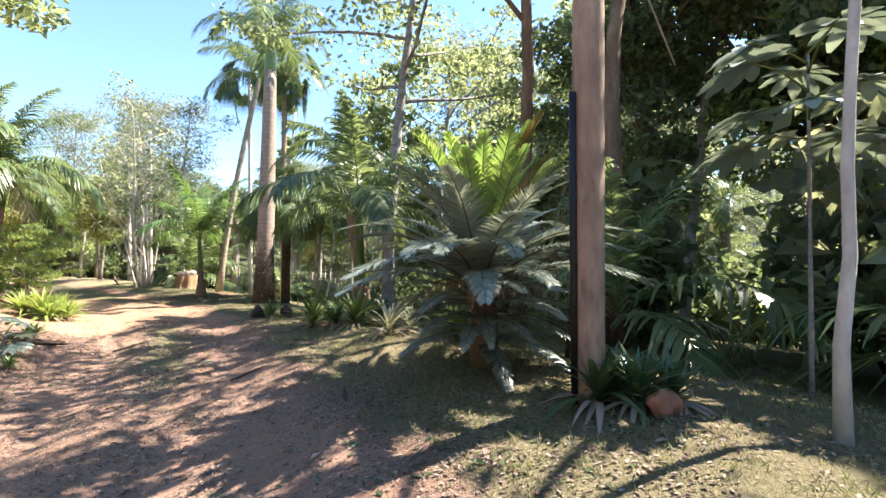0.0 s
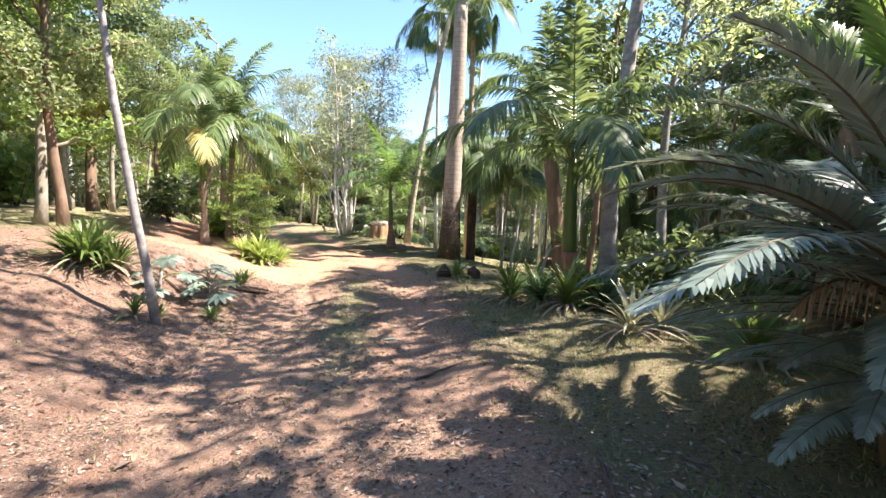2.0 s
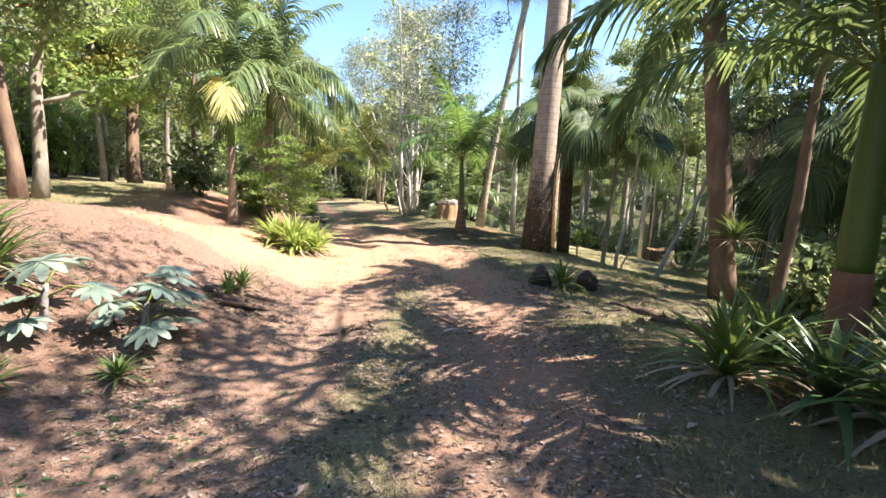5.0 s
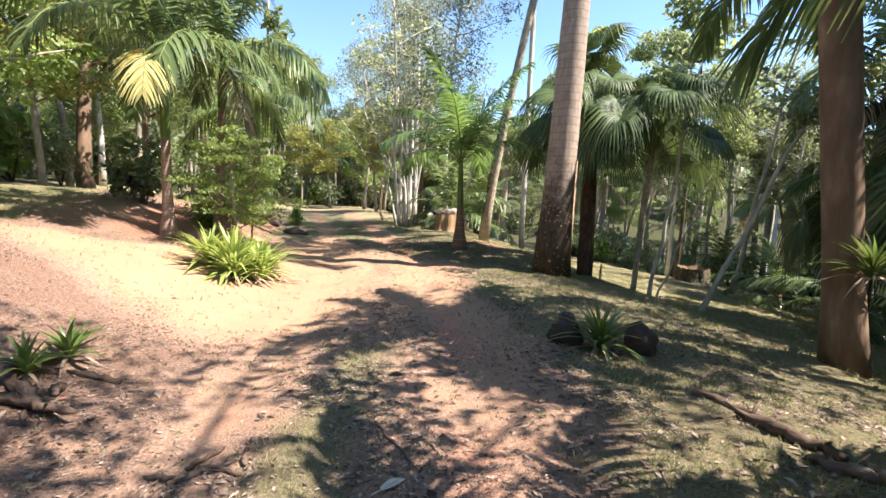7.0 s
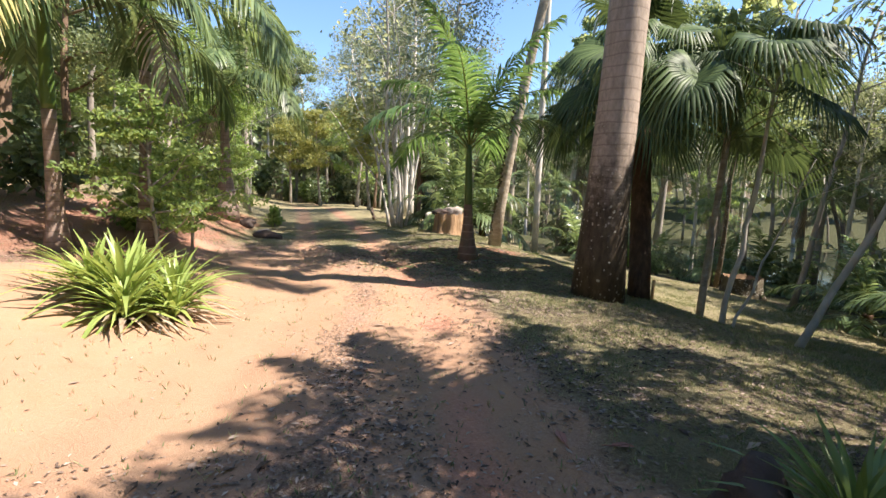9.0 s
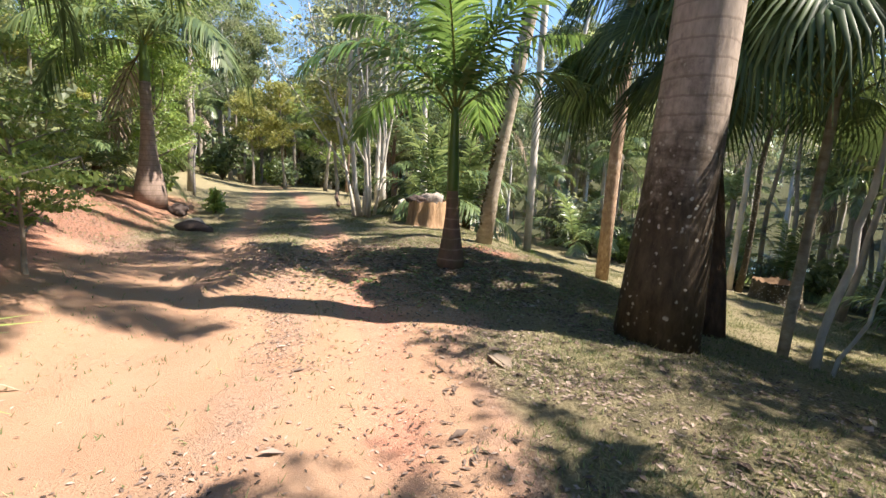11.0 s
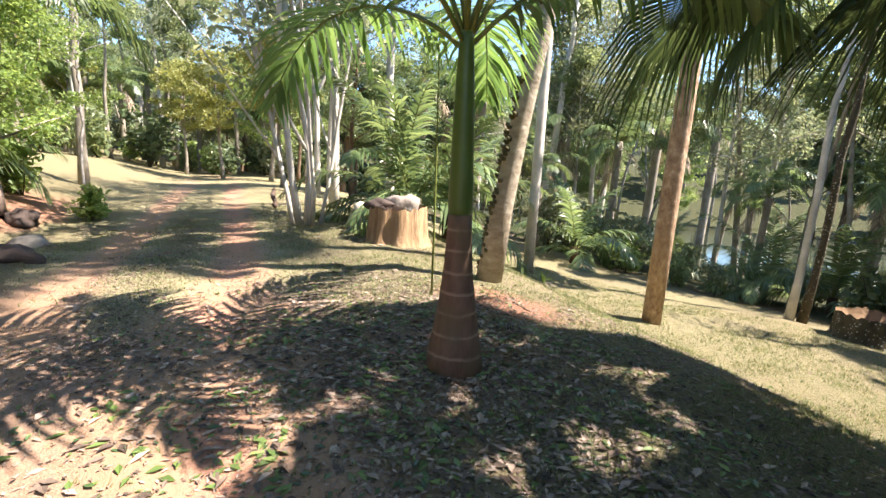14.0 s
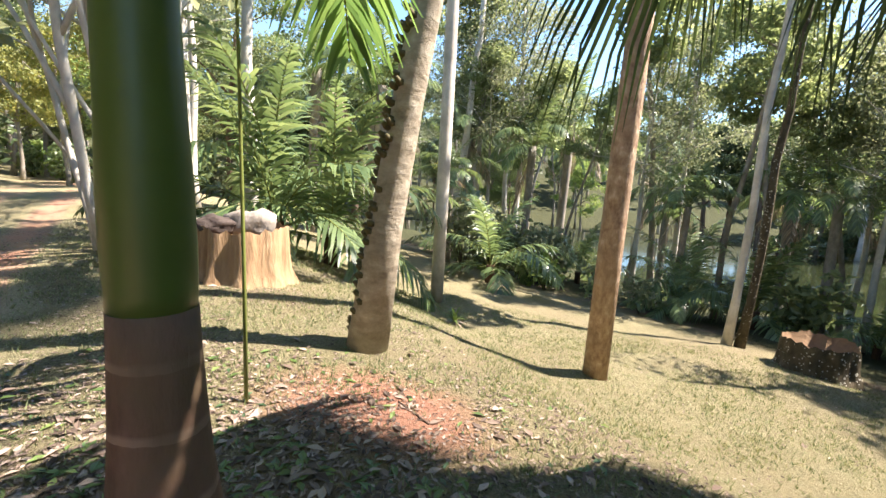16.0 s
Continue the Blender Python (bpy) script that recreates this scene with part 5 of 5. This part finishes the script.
# wood between the lawn and the pond
rng = random.Random(19)
for k in range(52):
    v = rng.random()
    x, y = -14 + 17 * v + rng.gauss(0, 0.5), 34.0 - 9.5 * v + rng.uniform(0.5, 7.0)
    if math.hypot((x + 8) / 26, (y - 44) / 15) < 0.8 and rng.random() < 0.5:
        continue
    if x > -5.6 and y < 27:
        continue
    plant(rng.choice((5, 2, 2, 5, 2, WOODS_PALM, WOODS_PALM, WOODS_LOW)), x, y, rng.uniform(0.55, 1.0), rng.uniform(0, 360))
# slim stems on the slope to the right of the lawn
rng = random.Random(24)
for k in range(20):
    x, y = rng.uniform(-1.5, 9), rng.uniform(17, 29)
    if x < 2.2 and y > 18.5:
        continue
    plant(rng.choice((5, 5, 2, WOODS_PALM, WOODS_PALM)), x, y, rng.uniform(0.65, 1.05), rng.uniform(0, 360))
# palms and slim trees down in the hollow
for k in range(34):
    plant(rng.choice((WOODS_PALM, WOODS_PALM, 5, 2)), rng.uniform(2.5, 14), rng.uniform(18, 33), rng.uniform(0.8, 1.3), rng.uniform(0, 360))
# the wood all round, thinned where the track and lawn run
rng = random.Random(5)
spots = []


def free(x, y, gap):
    return all((x - a) ** 2 + (y - b) ** 2 > gap * gap for a, b in spots)


tries = 0
while len(spots) < 330 and tries < 20000:
    tries += 1
    x, y = rng.uniform(-66, 30), rng.uniform(-22, 70)
    s, u = (float(v) for v in station(x, y))
    if not (u < -8.5 or u > 14.5 or (s < 14 and u > 8) or (s > 38 and u > 5.5) or (s > 46 and u < -6) or s > 62):
        continue
    if math.hypot(x - 1.4, y + 1.5) < 13 and (y < 3 or x < 0):
        continue
    if math.hypot(x + 8, y - 14) > 62 or math.hypot((x + 8) / 26, (y - 44) / 15) < 0.95 or not free(x, y, 2.1):
        continue
    if -14 < x < 0 and 14 < y < 34 and u < 15:
        continue
    if u > 5 and rng.random() < (0.84 if s < 34 else 0.6 if u < 20 and s < 62 else 0.1):
        continue
    spots.append((x, y))
    pick = rng.random()
    if u > 12 and pick < 0.4:
        kind = 5 if pick < 0.25 else 2
    elif pick < 0.18:
        kind = WOODS_PALM
    else:
        kind = rng.choice((0, 1, 1, 2, 3, 4, 5) if u > 0 else (0, 0, 2, 3, 3, 4, 4, 5))
    plant(kind, x, y, rng.uniform(0.8, 1.2), rng.uniform(0, 360))
# undergrowth
BUSH = [bush_meshes(201, "bush", 1.8, 1.5, "tree_leaf", 0.13), bush_meshes(202, "bush_dark", 2.2, 1.8, "tree_leaf_dark", 0.16), bush_meshes(203, "bush_bright", 1.6, 1.4, "tree_leaf_bright", 0.14), bush_meshes(204, "bush_grey", 2.0, 2.2, "tree_leaf_grey", 0.13)]
BUSH_SAY = ("leafy green shrub in the undergrowth", "dark green shrub in shade", "bright green shrub in sunlight", "greyish green feathery shrub")


def shrub(kind, x, y, size, turn=0.0):
    ob = empty("shrub", at(x, y, turn, size), BUSH_SAY[kind], "shrub", "undergrowth")
    part("stem", BUSH[kind][0], ob)
    part("foliage", BUSH[kind][1], ob)
    return ob


for kind, x, y, size in ((1, -15.2, 11.3, 0.9), (2, -14.2, 12.7, 0.9), (2, -13.6, 12.2, 0.75), (3, -11.9, 31.0, 1.4), (3, -10.7, 32.4, 1.3), (2, -20.0, 19.6, 0.6), (2, -22.6, 19.4, 1.0), (0, 3.9, 6.4, 1.0), (1, 6.0, 4.2, 1.2), (0, 7.2, 2.8, 1.3), (1, 2.2, 9.2, 1.0), (0, 1.4, 10.6, 1.0), (0, 8.2, 0.8, 1.3), (1, 0.6, 11.6, 1.0), (1, -0.2, 13.0, 0.9), (0, 4.6, 7.0, 1.3), (1, 8.2, 5.0, 1.5), (0, -0.6, 12.4, 0.7)):
    shrub(kind, x, y, size, x * 50)
for k in range(16):
    v = rng.random()
    x, y = -13.5 + 15 * v, 32.6 - 7.5 * v + rng.uniform(0.0, 3.5)
    if x > -5.6 and y < 27:
        continue
    shrub(rng.choice((3, 3, 0, 3, 2)), x, y, rng.uniform(0.5, 1.2), rng.uniform(0, 360))
for _ in range(420):
    x, y = rng.uniform(-50, 24), rng.uniform(-10, 58)
    s, u = (float(v) for v in station(x, y))
    if not (u < -10 or u > 14.5 or (s < 15 and u > 7) or (s > 40 and u > 6) or (s > 48 and u < -7) or s > 60) or math.hypot((x + 8) / 26, (y - 44) / 15) < 1.02 or (-14 < x < 0 and 14 < y < 33 and u < 15):
        continue
    shrub(rng.choice((0, 1, 1, 2, 3) if u < 0 else (1, 1, 1, 0, 3)), x, y, rng.uniform(0.9, 2.3), rng.uniform(0, 360))

# far wooded slope, past counting
sh = Shape()
rng = random.Random(77)
for k in range(420):
    w = rng.uniform(0, 6.283)
    d = rng.uniform(62, 120)
    x, y = -8 + d * math.cos(w), 14 + d * math.sin(w)
    z = z_at(x, y)
    h = rng.uniform(6, 12)
    tube(sh, [(x, y, z - 0.3), (x + rng.gauss(0, 0.3), y, z + h * 0.8)], [0.2, 0.08], 5, 1)
    for _ in range(5):
        c = rng.uniform(1.4, 2.6)
        leaf_cloud(sh, rng, (x + rng.gauss(0, 1.5), y + rng.gauss(0, 1.5), z + h * rng.uniform(0.5, 1.0)), (c, c, c * 0.7), 38, 0.8)
tagged(new("far_woods", sh.mesh("far_woods", "tree_leaf", "trunk_grey", smooth=False)), "distant wooded hillside", "woods", kind="stuff")

# ---- grass and fallen leaves, past counting ----
def scatter(count, seed, box, weigh):
    r = np.random.RandomState(seed)
    x, y = r.uniform(box[0], box[1], count), r.uniform(box[2], box[3], count)
    keep = r.uniform(0, 1, count) < weigh(x, y)
    return x[keep], y[keep], r


def grass_weight(x, y):
    c = cover(x, y)
    patch = np.clip(0.5 + 0.7 * waves(x, y, 61, 1.6) + 0.3 * waves(x, y, 62, 0.5), 0, 1)
    s, u = station(x, y)
    return np.clip(c[1] * 1.1, 0, 1) * patch * (1 - 0.8 * c[0]) * (1 - 0.8 * np.exp(-((x + 9.7) / 1.8) ** 2 - ((y - 16.8) / 1.6) ** 2)) + 0.05


x, y, r = scatter(330000, 8, (-18, 5.5, -0.5, 25), grass_weight)
z = height(x, y)
n = len(x)
vs, w = np.zeros((n, 3, 3, 3)), r.uniform(0, 6.28, (n, 3))
h, b = r.uniform(0.012, 0.055, (n, 3)), r.uniform(0.003, 0.007, (n, 3))
root = np.stack([x, y, z], -1)[:, None, :] + np.stack([r.normal(0, 0.015, (n, 3)), r.normal(0, 0.015, (n, 3)), np.full((n, 3), -0.004)], -1)
sideways = np.stack([np.cos(w), np.sin(w), np.zeros_like(w)], -1)
vs[:, :, 0], vs[:, :, 1] = root - sideways * b[..., None], root + sideways * b[..., None]
vs[:, :, 2] = root + np.stack([r.normal(0, 0.022, (n, 3)), r.normal(0, 0.022, (n, 3)), h], -1)
me = bpy.data.meshes.new("grass")
me.from_pydata(vs.reshape(-1, 3).tolist(), [], np.arange(n * 9).reshape(-1, 3).tolist())
me.materials.append(M["grass"])
tagged(new("grass", me), "short sparse mown grass blades", "grass", kind="stuff")


def litter_weight(x, y):
    s, u = station(x, y)
    c = cover(x, y)
    patch = np.clip(0.45 + 0.8 * waves(x, y, 71, 2.2) + 0.3 * waves(x, y, 72, 0.6), 0.03, 1)
    strip = np.exp(-((u + 0.1) / 0.5) ** 2) * (1 - 0.85 * np.clip((s - 22.5) / 1.5, 0, 1) * np.clip((31 - s) / 2, 0, 1))
    near = np.clip(1.6 - np.abs(u) / 4.0, 0.06, 1)
    shade_bed = np.exp(-((x + 9.7) / 1.9) ** 2 - ((y - 16.9) / 1.6) ** 2)
    return 0.7 * shade_bed + near * patch * np.clip(0.75 - 0.95 * c[0] + 0.8 * strip, 0.015, 1) * (1 - 0.3 * c[1])


def leaf_scatter(name, count, seed, size, mat, label, weigh, box=(-19, 6, -0.5, 26)):
    x, y, r = scatter(count, seed, box, weigh)
    z = height(x, y)
    n = len(x)
    w, s = r.uniform(0, 6.28, n), size * r.uniform(0.5, 1.5, n)
    a = np.stack([np.cos(w), np.sin(w), r.normal(0, 0.12, n)], -1)
    b = np.stack([-np.sin(w), np.cos(w), r.normal(0, 0.12, n)], -1)
    p = np.stack([x, y, z + 0.006 + 0.05 * s], -1)
    lift = np.array([0, 0, 1.0]) * (0.25 * s * r.uniform(0.2, 1, n))[:, None]
    vs = np.stack([p - a * s[:, None], p - b * (0.42 * s)[:, None] + lift, p + a * s[:, None], p + b * (0.42 * s)[:, None] + lift], 1)
    k = np.arange(n)[:, None] * 4
    me = bpy.data.meshes.new(name)
    me.from_pydata(vs.reshape(-1, 3).tolist(), [], np.concatenate([k + [0, 1, 2], k + [0, 2, 3]]).tolist())
    me.materials.append(M[mat])
    tagged(new(name, me), label, "leaf litter", kind="stuff")


leaf_scatter("leaf_litter", 1250000, 15, 0.0165, "litter", "small dry fallen leaves and chips", litter_weight)
def chip_weight(x, y):
    s, u = station(x, y)
    soft = lambda v, a, b: np.clip((v - a) / (b - a), 0, 1)
    patch = np.clip(0.5 + 0.75 * waves(x, y, 91, 1.5) + 0.45 * waves(x, y, 92, 0.4), 0, 1)
    middle = np.exp(-((u - 0.05) / 0.5) ** 2) * soft(s, 11, 13) * (1 - soft(s, 22.3, 24))
    verge = soft(u, 1.0, 1.6) * (1 - soft(u, 3.2, 4.5)) * soft(s, 16, 19) * (1 - soft(s, 27, 29))
    bank = soft(-u, 1.3, 2.0) * (1 - soft(-u, 5, 7)) * (1 - soft(s, 18.5, 20.5))
    return patch * np.clip(middle + 0.7 * verge + 0.55 * bank, 0, 1)


leaf_scatter("leaf_chips", 330000, 23, 0.025, "litter", "dense dry leaf chips along the track middle and bank", chip_weight)
leaf_scatter("fallen_leaves", 6500, 16, 0.05, "litter", "larger dry brown fallen leaves", litter_weight)
leaf_scatter("shade_leaves", 16000, 19, 0.04, "litter", "brown leaf litter round the young palm", lambda x, y: np.exp(-((x + 9.7) / 1.7) ** 2 - ((y - 16.8) / 1.4) ** 2), (-13, -6, 14, 20))
leaf_scatter("creeping_weeds", 15000, 20, 0.038, "brom_leaf", "small green creeping weeds in palm shade", lambda x, y: np.exp(-((x + 9.6) / 1.9) ** 2 - ((y - 16.7) / 1.5) ** 2) * np.clip(0.5 + 0.8 * waves(x, y, 83, 1.3), 0, 1), (-13, -6, 14, 20))
leaf_scatter("red_leaves", 260, 17, 0.06, "litter_red", "reddish fallen leaves", litter_weight)


def weed_weight(x, y):
    d = np.minimum(np.hypot((x + 9.6) / 2.6, (y - 16.4) / 2.3), np.minimum(np.hypot((x + 4.6) / 0.7, (y - 4.9) / 1.0), np.hypot((x - 1.0) / 1.6, (y - 1.6) / 1.2)))
    return np.clip(1.25 - d, 0, 1) * np.clip(0.5 + 0.6 * waves(x, y, 81, 0.9), 0, 1)


leaf_scatter("ground_cover", 130000, 18, 0.026, "brom_leaf_dark", "low dark green creeping weeds", weed_weight)
